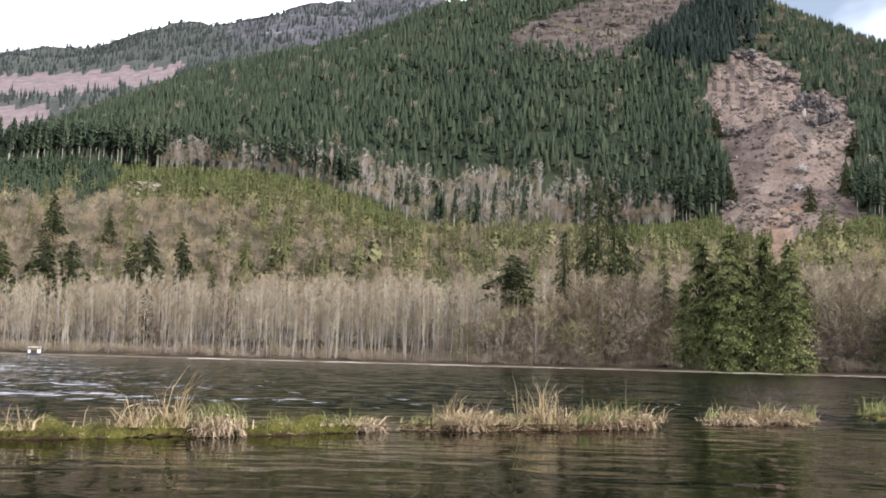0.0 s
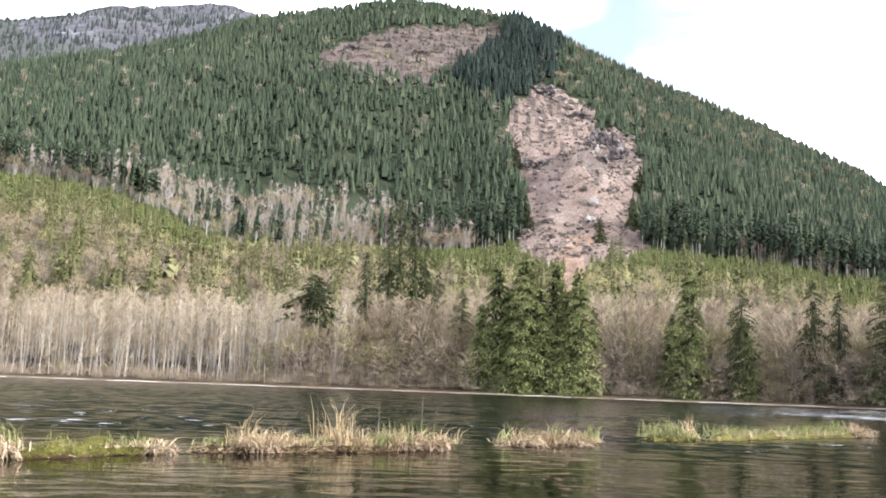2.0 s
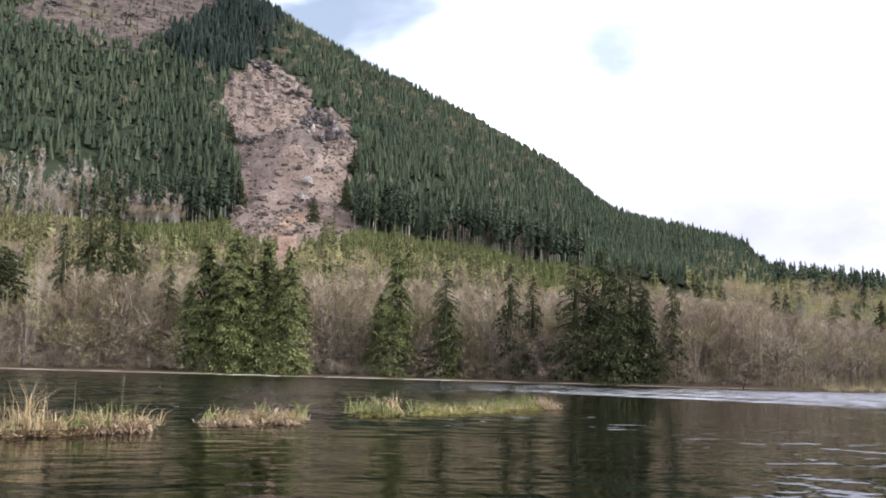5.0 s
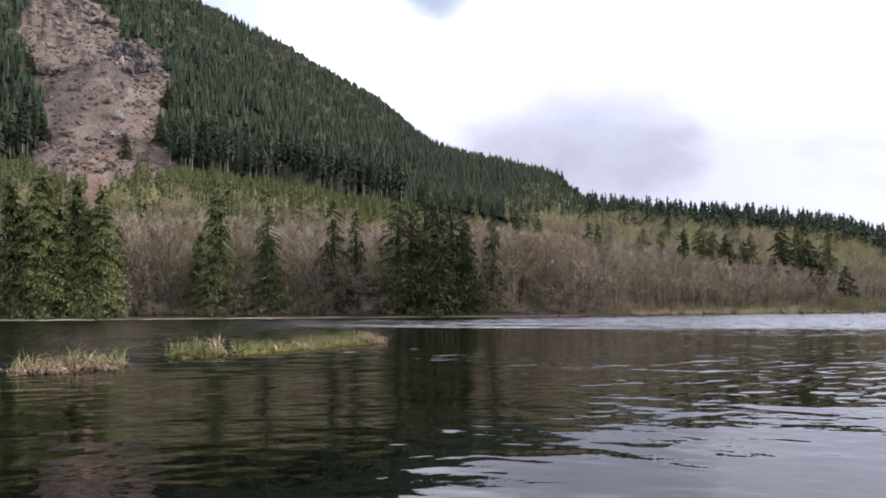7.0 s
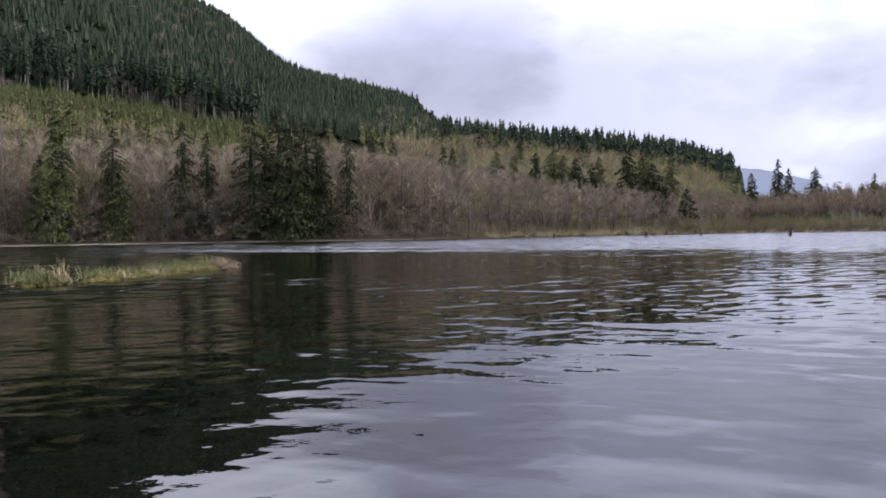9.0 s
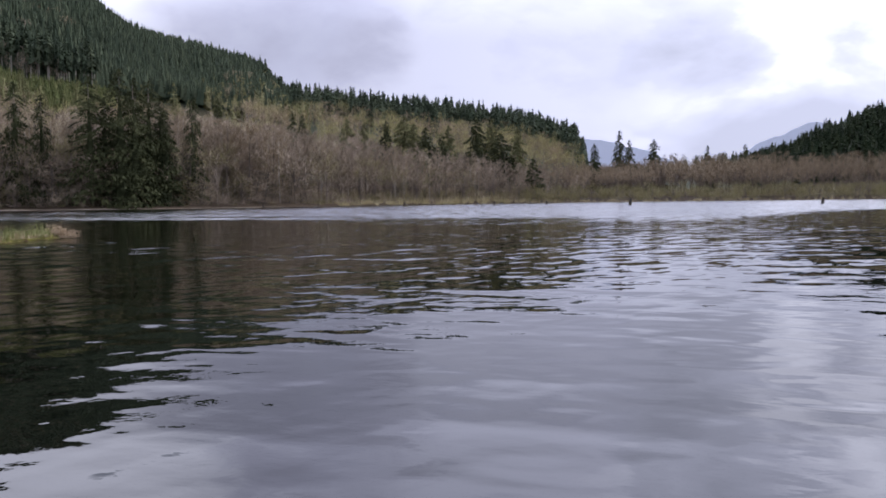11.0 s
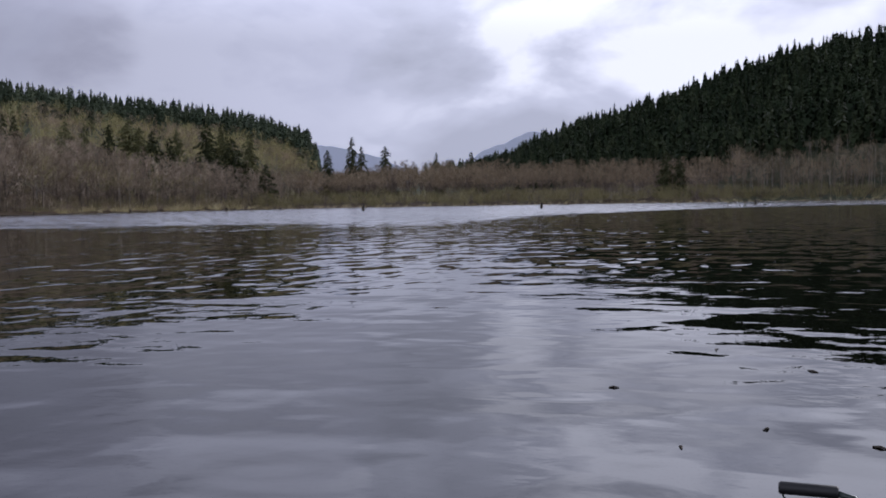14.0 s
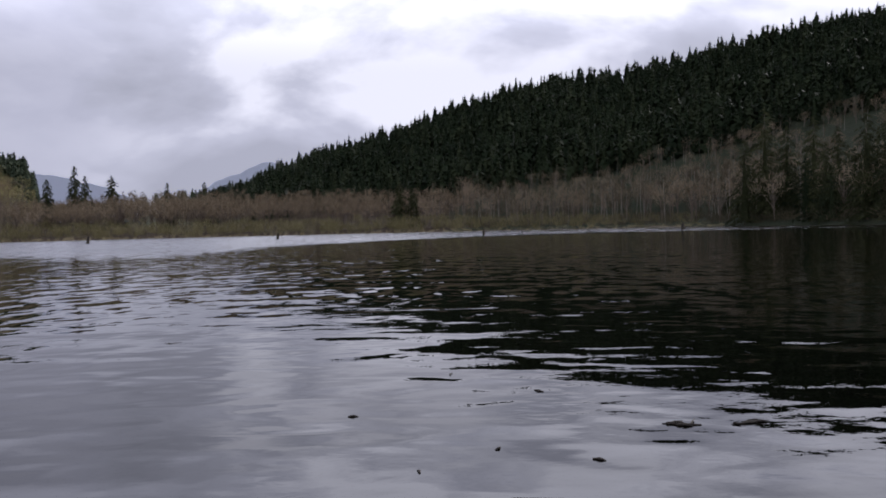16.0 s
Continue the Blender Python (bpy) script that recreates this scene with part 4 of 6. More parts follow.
az, r = wooded(rng, 780, -46, 28, lambda a: SHORE(a) + 38, lambda a: LAND(a, 1) - PLANTED(a) - 8)
tall = rng.uniform(6, 13, len(az))
open_ground = ~gully(az, r)
az, r, tall = az[open_ground], r[open_ground], tall[open_ground]
p = spot(az, r)
patch = rolling(p[:, 0] * 2.2, p[:, 1] * 2.2) + rng.normal(size=len(az)) * 0.25
for name, ok, mat, label in (("hillside_thicket", patch < 0.15, OCHRE, "pale tan leafless thicket on the lower hillside"), ("budding_thicket", (patch >= 0.15) & (patch < 0.5), BUDS, "yellow-budding thicket on the lower hillside"),
                             ("brown_thicket", patch >= 0.5, DULL, "brown leafless thicket on the lower hillside")):
    stuff(name, fir_groups(az[ok], r[ok], tall[ok], ROUND), mat, label, "thicket", stem=DARK_BARK, stem_faces=ROUND_FACES)
az, r = wooded(rng, 420, -1, 28, lambda a: SHORE(a) + 58, lambda a: LAND(a, 1) - PLANTED(a) - 4)
grey = rng.random(len(az)) < 0.45
stuff("grey_thicket", fir_groups(az[grey], r[grey], rng.uniform(5, 9.5, grey.sum()), ROUND), ASHEN, "grey leafless thicket below the plantation", "thicket", stem=DARK_BARK, stem_faces=ROUND_FACES)
stuff("tan_thicket", fir_groups(az[~grey], r[~grey], rng.uniform(5, 9.5, (~grey).sum()), ROUND), OCHRE, "tan leafless thicket below the plantation", "thicket", stem=DARK_BARK, stem_faces=ROUND_FACES)
raw_poles = [bare_tree(160 + s, 11, 100, 0.075 + 0.02 * (s % 3), 0.2, thick=0.0046, size=(0.06, 0.13), wide=(0.0025, 0.0052), rough_=True) for s in range(7)]
POLES = [joined(*w) for w in raw_poles]
POLE_FACES = [(len(w[1]), len(t.arrays()[1])) for w, (t, _, _) in zip(POLES, raw_poles)]
az, r = wooded(rng, 780, -8.5, 28, lambda a: SHORE(a) + 6, lambda a: SHORE(a) + 46)
keep = rng.random(len(az)) < np.clip((az + 8.5) / 6, 0, 1)
az, r = az[keep], r[keep]
stuff("pole_stand", fir_groups(az, r, ALDER_TOP(az) * rng.uniform(0.72, 1.0, len(az)), POLES), TWIGS, "crowded slender leafless alders with pale upright stems", "trees", stem=ALDER_BARK, stem_faces=POLE_FACES)
az, r = wooded(rng, 560, -58, 28, lambda a: SHORE(a) + 10, lambda a: SHORE(a) + 58)
keep = ((az < -3) & (az > -44)) | (rng.random(len(az)) < 0.3)
az, r = az[keep], r[keep]
bare_woods("alder_stand", az, r, ALDER_TOP(az) * rng.uniform(0.7, 0.98, len(az)), TWIGS, "crowded leafless alders behind the shore")
az, r = wooded(rng, 500, -13, 16, lambda a: LAND(a, 1) - 6, lambda a: LAND(a, 1) + GROVE(a))
half = rng.random(len(az)) < 0.62
bare_woods("bare_grove", az[half], r[half], rng.uniform(13, 22, half.sum()), MAUVE, "pale leafless trees at the forest edge")
stuff("tan_grove", fir_groups(az[~half], r[~half], rng.uniform(12, 19, (~half).sum()), ROUND), OCHRE, "rounded tan leafless trees at the forest edge", "trees", stem=ALDER_BARK, stem_faces=ROUND_FACES)
az, r = wooded(rng, 60, -34.5, -27, lambda a: LAND(a, 1) - 4, lambda a: LAND(a, 1) + 16)
bare_woods("edge_grove", az, r, rng.uniform(11, 17, len(az)), ASHEN, "pale leafless trees before the tall firs")
az, r = wooded(rng, 180, -34, 27, lambda a: LAND(a, 1) + 10, lambda a: LAND(a, 3) + 10)
keep = clear_of(az, r, 15 + 0 * az, SLIDE, CRAG)
stuff("bare_forest_trees", fir_groups(az[keep], r[keep], rng.uniform(10, 15, keep.sum()), ROUND), ASHEN, "grey leafless trees scattered through the conifers", "trees", stem=DARK_BARK, stem_faces=ROUND_FACES)
az, r = wooded(rng, 210, -35, -16.5, lambda a: LAND(a, 3) - 210, lambda a: LAND(a, 3) - 5)
keep = clear_of(az, r, 12 + 0 * az, SLIDE)
stuff("spur_trees", fir_groups(az[keep], r[keep], rng.uniform(9, 13, keep.sum()), ROUND), OCHRE, "thin leafless trees along the bare spur", "trees", stem=DARK_BARK, stem_faces=ROUND_FACES)
az, r = wooded(rng, 230, -63.5, -42, lambda a: SHORE(a) + 55, lambda a: LAND(a, 1) + 90)
bare_woods("budding_woods", az, r, rng.uniform(8, 13, len(az)), BUDS, "yellow-budding deciduous trees on the low ridge")
az, r = wooded(rng, 360, -63, -36, lambda a: SHORE(a) + 12, lambda a: SHORE(a) + 70)
half = rng.random(len(az)) < 0.5
bare_woods("dull_woods", az[half], r[half], ALDER_TOP(az[half]) * rng.uniform(0.7, 1.0, half.sum()), ASHEN, "brown leafless trees along the far shore", DARK_BARK)
az, r = az[~half], r[~half]
bare_woods("brown_woods", az, r, ALDER_TOP(az) * rng.uniform(0.65, 0.95, len(az)), ASHEN, "grey-brown leafless trees along the far shore", DARK_BARK)
az, r = wooded(rng, 360, -87, -60, lambda a: SHORE(a) + 18, lambda a: SHORE(a) + 150)
VALLEY_TOP = table("-90 2.4/-82 2.4/-74 2.5/-67.6 2.5/-64.3 2.1/-60 2.3")
level = lambda a, r: r * tan(VALLEY_TOP(a)) + EYE - height(a, r)
bare_woods("valley_woods", az, r, level(az, r) * rng.uniform(0.72, 1.0, len(az)), DULL, "grey-brown leafless woods on the valley floor", DARK_BARK)
BROWN_TOP = table("-116 6.6/-109 6.5/-104 6/-101.7 5.2/-98.7 4.6/-94.9 4.1/-91.7 3.5/-89.1 3/-87.2 3.3/-84.3 3.1/-82.3 2.4")
az, r = wooded(rng, 500, -116, -82.5, lambda a: SHORE(a) + np.where(a > -102, 10, 7), lambda a: LAND(a, 1) + 30)
rise = (r - SHORE(az)) / (LAND(az, 1) + 30 - SHORE(az))
tall = r * tan(BROWN_TOP(az) * (0.55 + 0.45 * rise) * rng.uniform(0.85, 1.0, len(az))) + EYE - height(az, r)
tall = np.clip(tall, 7, 22)
half = rng.random(len(az)) < 0.55
bare_woods("dark_shore_woods", az[half], r[half], tall[half], OLIVE, "dull olive-brown leafless trees at the foot of the hill", ALDER_BARK)
stuff("round_shore_woods", fir_groups(az[~half], r[~half], tall[~half], ROUND), DULL, "rounded brown leafless trees at the foot of the hill", "trees", stem=DARK_BARK, stem_faces=ROUND_FACES)


az, r = wooded(rng, 320, -86, -59, lambda a: SHORE(a) + 18, lambda a: SHORE(a) + 240)
stuff("valley_thicket", fir_groups(az, r, level(az, r) * rng.uniform(0.65, 0.95, len(az)), ROUND), DULL, "rounded brown leafless trees on the valley floor", "trees", stem=DARK_BARK, stem_faces=ROUND_FACES)


az, r = wooded(rng, 90, -47.5, -41.5, lambda a: LAND(a, 1) - 30, lambda a: LAND(a, 1) + 70)
stuff("notch_trees", fir_groups(az, r, rng.uniform(8, 14, len(az)), FIRS), FIR, "pale green conifers in the notch below the ridge", "trees")
az, r = wooded(rng, 70, -66.2, -62.3, lambda a: 330 + 0 * a, lambda a: 530 + 0 * a)
stuff("gap_thicket", fir_groups(az, r, level(az, r) * rng.uniform(0.75, 1.0, len(az)), ROUND), DULL, "brown leafless trees where the low ridge ends", "trees", stem=DARK_BARK, stem_faces=ROUND_FACES)
az, r = wooded(rng, 330, -62.5, -43, lambda a: SHORE(a) + 80, lambda a: LAND(a, 3) - 60)
pale = rng.random(len(az)) < np.where(az < -49, 0.28, 0.55)
stuff("ridge_thicket", fir_groups(az[pale], r[pale], rng.uniform(8, 14, pale.sum()), ROUND), OCHRE, "pale tan leafless trees on the low ridge", "trees", stem=DARK_BARK, stem_faces=ROUND_FACES)
stuff("ridge_buds", fir_groups(az[~pale], r[~pale], rng.uniform(8, 13, (~pale).sum()), ROUND), BUDS, "yellow-budding broad trees on the low ridge", "trees", stem=DARK_BARK, stem_faces=ROUND_FACES)


# shore alders, each a tree of its own
def tree_thing(name, trunk, limbs, crown, wood_mat, crown_mat, label, category):
    top = tagged(new(name), label, category)
    part("trunk", trunk, wood_mat, top, smooth=True)
    if limbs is None:
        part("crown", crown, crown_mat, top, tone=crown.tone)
    else:
        v, f = joined(limbs, crown)
        k = len(limbs.arrays()[1])
        ob = new("crown", mesh_of("crown", v, f, [crown_mat, wood_mat], np.arange(len(f)) < k))
        ob.parent = top
    return top


models = [tree_thing("alder", *bare_tree(200 + s, 22, 400, 0.095, 0.34, thick=0.0056, size=(0.06, 0.14), wide=(0.0022, 0.0044)), ALDER_BARK, TWIGS, "tall slender leafless alder with pale bark", "tree") for s in range(5)]
models += [tree_thing("alder", *bare_tree(230 + s, 20, 640, 0.26, 0.12, True, thick=0.009, size=(0.07, 0.16), wide=(0.0026, 0.005)), DARK_BARK, ASHEN, "spreading leafless grey-brown alder on the shore", "tree") for s in range(4)]
used = set()
n_alder = 285
# places kept for the conifers of the front row
FRONT = [-4.2, -5.6, -7.0, -8.4, -9.8, -11.2, -12.6, -21.3, -22.6, -23.8, -27.3, -30.5, -31.3, -34.9, -42.2, -43.5, -44.8, 12.3, 15.8, 17.4, 19.6, -13.9, -15.1, -16.4, -17.6, -18.9, -20.0, -24.8, -25.6, -28.2, -31.9, -33.2, -35.6, -36.6, -37.5, -38.6, -39.6, -41.0]
az = np.linspace(26, -61, n_alder) + rng.uniform(-0.25, 0.25, n_alder)
for k, a in enumerate(az):
    row = rng.random()
    r_ = float(SHORE(a)) + 5 + 34 * row ** 1.3
    if min(abs(a - q) for q in FRONT) < 0.75:
        r_ = max(r_, float(SHORE(a)) + 18 + 12 * row)
    h_ = float(ALDER_TOP(a)) * rng.uniform(0.74, 1.03)
    dull = 0.05 + 0.4 * (a < -9) + 0.15 * (a < -36) + 0.3 * (a < -44)
    q = int(rng.integers(5, 9)) if rng.random() < dull else int(rng.integers(0, 5))
    at = spot(a, r_)
    m = Matrix.LocRotScale((at[0], at[1], at[2] - 0.1), Euler((rng.normal() * 0.03, rng.normal() * 0.03, rng.random() * 6.28)), (h_ * rng.uniform(0.9, 1.2), h_ * rng.uniform(0.9, 1.2), h_))
    if q in used:
        ob = copy_thing(models[q], m)
        ob.matrix_basis = m
    else:
        ob = models[q]
        ob.matrix_basis = m
        used.add(q)
    tagged(ob, group="shore alders")


# rounded leafless trees between the alders and over the bank
az, r = wooded(rng, 230, -60, -3, lambda a: SHORE(a) + 5, lambda a: SHORE(a) + 34)
beside = np.abs(az[:, None] - np.array([-14.8, -16.1, -17.2, -18.6, -25.2, -28.2, -37.2, -38.2])[None]).min(1) < 0.75
r = np.where(beside, np.maximum(r, SHORE(az) + 17), SHORE(az) + 4.5 + (r - SHORE(az) - 5) * 0.6)
tall = ALDER_TOP(az) * rng.uniform(0.4, 0.88, len(az))
grey = rng.random(len(az)) < 0.6
stuff("grey_bank_trees", fir_groups(az[grey], r[grey], tall[grey], ROUND), ASHEN, "rounded grey leafless trees leaning over the bank", "trees", stem=DARK_BARK, stem_faces=ROUND_FACES)
stuff("mossy_bank_trees", fir_groups(az[~grey], r[~grey], tall[~grey], ROUND), WILLOW, "mossy olive leafless trees leaning over the bank", "trees", stem=DARK_BARK, stem_faces=ROUND_FACES)

# low-branched trees that hang over the water
az, r = wooded(rng, 255, -48, 1.5, lambda a: SHORE(a) + 3.4, lambda a: SHORE(a) + 13)
keep = rng.random(len(az)) < np.clip((1.5 - az) / 6, 0, 1)
az, r = az[keep], r[keep]
tall = rng.uniform(3.0, 9.5, len(az)) * np.where(np.abs(az + 16.7) < 2.4, 0.5, 1.0) * np.where(np.abs(az + 37.7) < 1.6, 0.55, 1.0)
pick = rng.random(len(az))
for name, ok, mat, label in (("ashen_low_trees", pick < 0.5, ASHEN, "low-branched grey leafless trees hanging over the bank"), ("olive_low_trees", (pick >= 0.5) & (pick < 0.8), WILLOW, "low-branched mossy olive trees hanging over the bank"),
                             ("tan_low_trees", pick >= 0.8, TWIGS, "low-branched pale tan leafless trees hanging over the bank")):
    stuff(name, fir_groups(az[ok], r[ok], tall[ok], LOW), mat, label, "trees", stem=DARK_BARK, stem_faces=LOW_FACES)

# broad brown maples on the bank
maples = [tree_thing("maple", *bare_tree(260 + s, 30, 1200, 0.42, 0.10, True, thick=0.015, size=(0.06, 0.15), wide=(0.0024, 0.005)), DARK_BARK, OCHRE, "broad leafless tan-brown maple leaning over the bank", "tree") for s in range(3)]
for k, (a, el_) in enumerate(((-4.0, 3.3), (-5.2, 3.9), (-6.6, 3.6), (-7.9, 4.4), (-9.2, 4.7), (-10.4, 4.9), (-11.6, 4.3), (-12.9, 3.7), (-13.6, 2.4), (-20.9, 3.2), (-22.2, 4.6), (-23.4, 4.9), (-24.2, 3.4), (-26.9, 3.6),
                              (-27.8, 4.2), (-30.2, 4.0), (-31.4, 4.4), (-34.9, 3.9), (-41.0, 4.4), (-42.8, 4.6), (-44.0, 4.4), (-45.3, 4.1), (12.3, 3.4), (15.8, 3.8), (17.4, 3.5), (19.6, 3.6), (-16.2, 2.0), (-18.4, 1.8), (-36.9, 2.0), (-39.2, 2.2))):
    r_ = float(SHORE(a)) + 10 + (k * 5) % 7
    at = spot(a, r_)
    h_ = r_ * math.tan(radians(el_)) + EYE - at[2]
    m = Matrix.LocRotScale((at[0], at[1], at[2] - 0.1), Euler((0.05 * math.sin(k), 0.05 * math.cos(k), k * 1.9)), (h_, h_ * 0.85, h_))
    ob = maples[k] if k < 3 else copy_thing(maples[k % 3], m)
    ob.matrix_basis = m
    tagged(ob, group="maples on the bank")


# conifers that stand out one by one
def conifer_models(kind, seed):
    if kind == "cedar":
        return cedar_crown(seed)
    if kind == "ragged":
        return bough_crown(seed, 44, 0.55, 0.16, 0.4, 80, 0.5, 0.5, (0.08, 0.18))
    if kind == "far":
        return bough_crown(seed, 100, 0.02, 0.25, 0.4, 24, 0.4, 0.62, (0.16, 0.32))
    return bough_crown(seed, 116, 0.03, 0.22, 0.4, 46, 0.5, 0.5, (0.07, 0.155))


def stem_model():
    return Shape().tube([(0, 0, -0.03), (0, 0, 0.5), (0, 0, 0.97)], [0.014, 0.009, 0.002], 6)


KINDS = {"spruce": (SHORE_SPRUCE, DARK_BARK, "dark green spruce standing on the shore", "spruce"),
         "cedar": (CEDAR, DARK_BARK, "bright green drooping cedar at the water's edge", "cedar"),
         "fir": (FIR, DARK_BARK, "yellow-green conifer among bare trees on the low slopes", "conifer"),
         "ragged": (SHORE_SPRUCE, DARK_BARK, "old conifer with a ragged crown on a bare trunk", "conifer")}
# spruces behind the maples: azimuth, angle of the top, width, distance
INLAND_SPRUCES = [(-8.9, 10.7, 0.62, 224), (-9.8, 9.8, 0.62, 226), (-8.3, 9.4, 0.55, 222), (-10.5, 8.2, 0.6, 228), (-7, 7.6, 0.6, 216), (-11.2, 6.7, 0.65, 230), (-12.6, 5.7, 0.75, 207)]
# cedars on the bank: azimuth, angle of the top, width
CEDARS = [(-14.6, 7.3, 1.05), (-16.1, 7.9, 1.1), (-17.9, 7.3, 1.15), (-19.3, 7, 1.05), (-13.7, 4.9, 1), (-15.3, 5.9, 1.2), (-17, 6.2, 1.25), (-18.6, 5.7, 1.2), (-16.2, 4.2, 1.5), (-25.4, 7.27, 0.95),
          (-24.5, 4.6, 1.1), (-28.4, 4.4, 0.95)]
# spruces on the bank: azimuth, angle of the top, width
BANK_SPRUCES = [(-20.1, 4.9, 0.8), (-28.2, 6.17, 0.85), (-31.9, 6.5, 0.75), (-33.2, 5.9, 0.75), (-35.6, 6.95, 0.95), (-36.4, 5.8, 0.85), (-37.2, 7.4, 0.95), (-38, 6.3, 0.85),
                (-38.7, 6.76, 0.95), (-39.6, 5.2, 0.8), (-41, 5.83, 0.6), (-37.9, 6.9, 0.8), (-39.3, 6.0, 0.75)]
# spruces before the low ridge: azimuth, angle of the top, width, distance
RIDGE_SPRUCES = [(-41.2, 5.85, 0.7, 300), (-42.4, 5.85, 0.7, 300), (-46.5, 5.06, 0.8, 300), (-47.1, 4.92, 0.8, 302), (-51.8, 4.57, 0.95, 335), (-54.1, 4.2, 1.25, 330), (-55, 3.8, 1.1, 332), (-57, 4.59, 1.15, 350),
                 (-58.4, 3.76, 1.6, 330), (-60.2, 2.35, 1.3, 305), (-63.7, 3.12, 0.9, 380)]
# pale green firs between them
RIDGE_FIRS = [(-52.9, 4.87, 1.35, 345), (-55.4, 4.3, 0.95, 345), (-57.9, 4.66, 1.0, 360), (-49.6, 4.7, 1.1, 330), (-53.4, 4.4, 1.2, 340), (-50.6, 4.5, 0.9, 335), (-59.3, 4.1, 1.0, 352)]
# spruces on the valley floor and at the foot of the hill: azimuth, angle of the top, width, distance
VALLEY_SPRUCES = [(-65.1, 3.85, 0.7, 400), (-65.6, 3.3, 0.8, 402), (-67, 3.3, 1, 410), (-69.9, 2.9, 0.7, 430), (-71.9, 2.9, 0.8, 440), (-82.9, 2.7, 1.1, 330),
                  (-83.6, 2.4, 1.1, 330), (-103.3, 6.2, 0.8, 245), (-104.4, 5.2, 0.8, 240), (-102.2, 4.6, 0.8, 243), (-105.8, 5.6, 0.8, 236), (-107, 5, 0.8, 230), (-108.4, 5.6, 0.9, 200), (-109.6, 6.2, 0.9, 192), (-111, 5.8, 0.9, 186), (-106.4, 4.2, 0.9, 216)]
# spruces on the lower hillside: azimuth, angle of the top, width, distance
UPLAND_SPRUCES = [(21.5, 8.3, 1, 330), (21.9, 5.9, 1.4, 262), (20.5, 5.9, 1.4, 258), (18.7, 7.9, 0.8, 330), (16.5, 6.7, 1.1, 270), (14.7, 6.7, 0.9, 270), (24, 5.6, 1.3, 262),
                  (16.5, 3.5, 0.9, 215), (17.3, 6, 1.1, 262), (13, 4.9, 0.8, 248)]
# yellow-green conifers on the lower hillside: azimuth, angle of the top, width, distance
UPLAND_FIRS = [(12, 4.7, 0.8, 260), (10, 9.28, 1, 420), (8.9, 7.34, 1.1, 380), (7.3, 7.6, 1.1, 390), (6.1, 8.05, 1.1, 410), (4.5, 7.8, 1.1, 400), (3.1, 6.93, 1.1, 370),
               (-0.5, 7.5, 1.1, 390), (13.2, 5.6, 1.1, 300), (18, 5.2, 1.1, 290), (1.5, 6.6, 1, 370), (8.1, 6.2, 1.1, 340), (5.2, 6.5, 1.1, 350)]
# old ragged conifer: azimuth, angle of the top, width, distance
SNAGS = [(-4, 6.15, 1.7, 205), (-4.3, 5.7, 1.5, 207)]
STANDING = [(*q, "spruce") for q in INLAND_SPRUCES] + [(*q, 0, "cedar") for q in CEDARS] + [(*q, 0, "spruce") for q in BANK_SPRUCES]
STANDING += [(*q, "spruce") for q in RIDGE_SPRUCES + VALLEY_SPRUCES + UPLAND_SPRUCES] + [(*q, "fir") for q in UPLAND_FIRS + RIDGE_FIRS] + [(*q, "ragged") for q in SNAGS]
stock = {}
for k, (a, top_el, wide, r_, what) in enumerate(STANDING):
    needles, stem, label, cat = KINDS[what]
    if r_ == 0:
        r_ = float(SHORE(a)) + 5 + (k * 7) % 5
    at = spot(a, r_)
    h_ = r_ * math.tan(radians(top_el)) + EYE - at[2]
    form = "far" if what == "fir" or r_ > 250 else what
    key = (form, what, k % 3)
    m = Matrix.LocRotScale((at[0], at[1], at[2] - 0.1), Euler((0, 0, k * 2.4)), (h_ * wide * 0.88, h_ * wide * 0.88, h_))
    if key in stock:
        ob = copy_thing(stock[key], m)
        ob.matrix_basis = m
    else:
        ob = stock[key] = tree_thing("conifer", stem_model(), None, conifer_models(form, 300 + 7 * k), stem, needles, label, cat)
        ob.matrix_basis = m
    tagged(ob, group="standing conifers")

# young yellow-green conifers scattered over the lower hillside
small_models = [tree_thing("young_conifer", Shape().tube([(0, 0, -0.03), (0, 0, 0.6)], [0.016, 0.006], 5), None, bough_crown(500 + q, 52, 0.03, 0.23, 0.2, 9, 0.3, 0.8), DARK_BARK, FIR, "green young conifer on the brushy hillside", "conifer") for q in range(4)]
az, r = wooded(rng, 285, -44, 27, lambda a: SHORE(a) + 60, lambda a: LAND(a, 1) - 80)
for k in range(len(az)):
    a = az[k] if k % 3 else rng.uniform(-6, 12)
    if gully(a, r[k]):
        a -= 2.2
    at, h_ = spot(a, r[k]), rng.uniform(9, 19)
    m = Matrix.LocRotScale((at[0], at[1], at[2] - 0.1), Euler((0, 0, k * 2.4)), (h_ * rng.uniform(0.85, 1.15), h_ * rng.uniform(0.85, 1.15), h_))
    ob = small_models[k] if k < 4 else copy_thing(small_models[k % 4], m)
    ob.matrix_basis = m
    tagged(ob, group="young conifers")


# ---- shore brush, marsh and sedge ----
def bush(seed, n=60, spread=0.6, width=0.03):
    rng_ = np.random.default_rng(seed)
    base = rng_.normal(size=(n, 3)) * [0.12, 0.12, 0.0]
    mid = rng_.random(n) ** 0.7
    d = np.stack([rng_.normal(size=n) * spread, rng_.normal(size=n) * spread, rng_.uniform(0.35, 1.0, n)], -1)
    start = base + d * (mid * 0.6)[:, None]
    return Shape().blades(start, start + d * rng_.uniform(0.25, 0.45, n)[:, None] + [0, 0, 0.05], width, rng_).arrays()


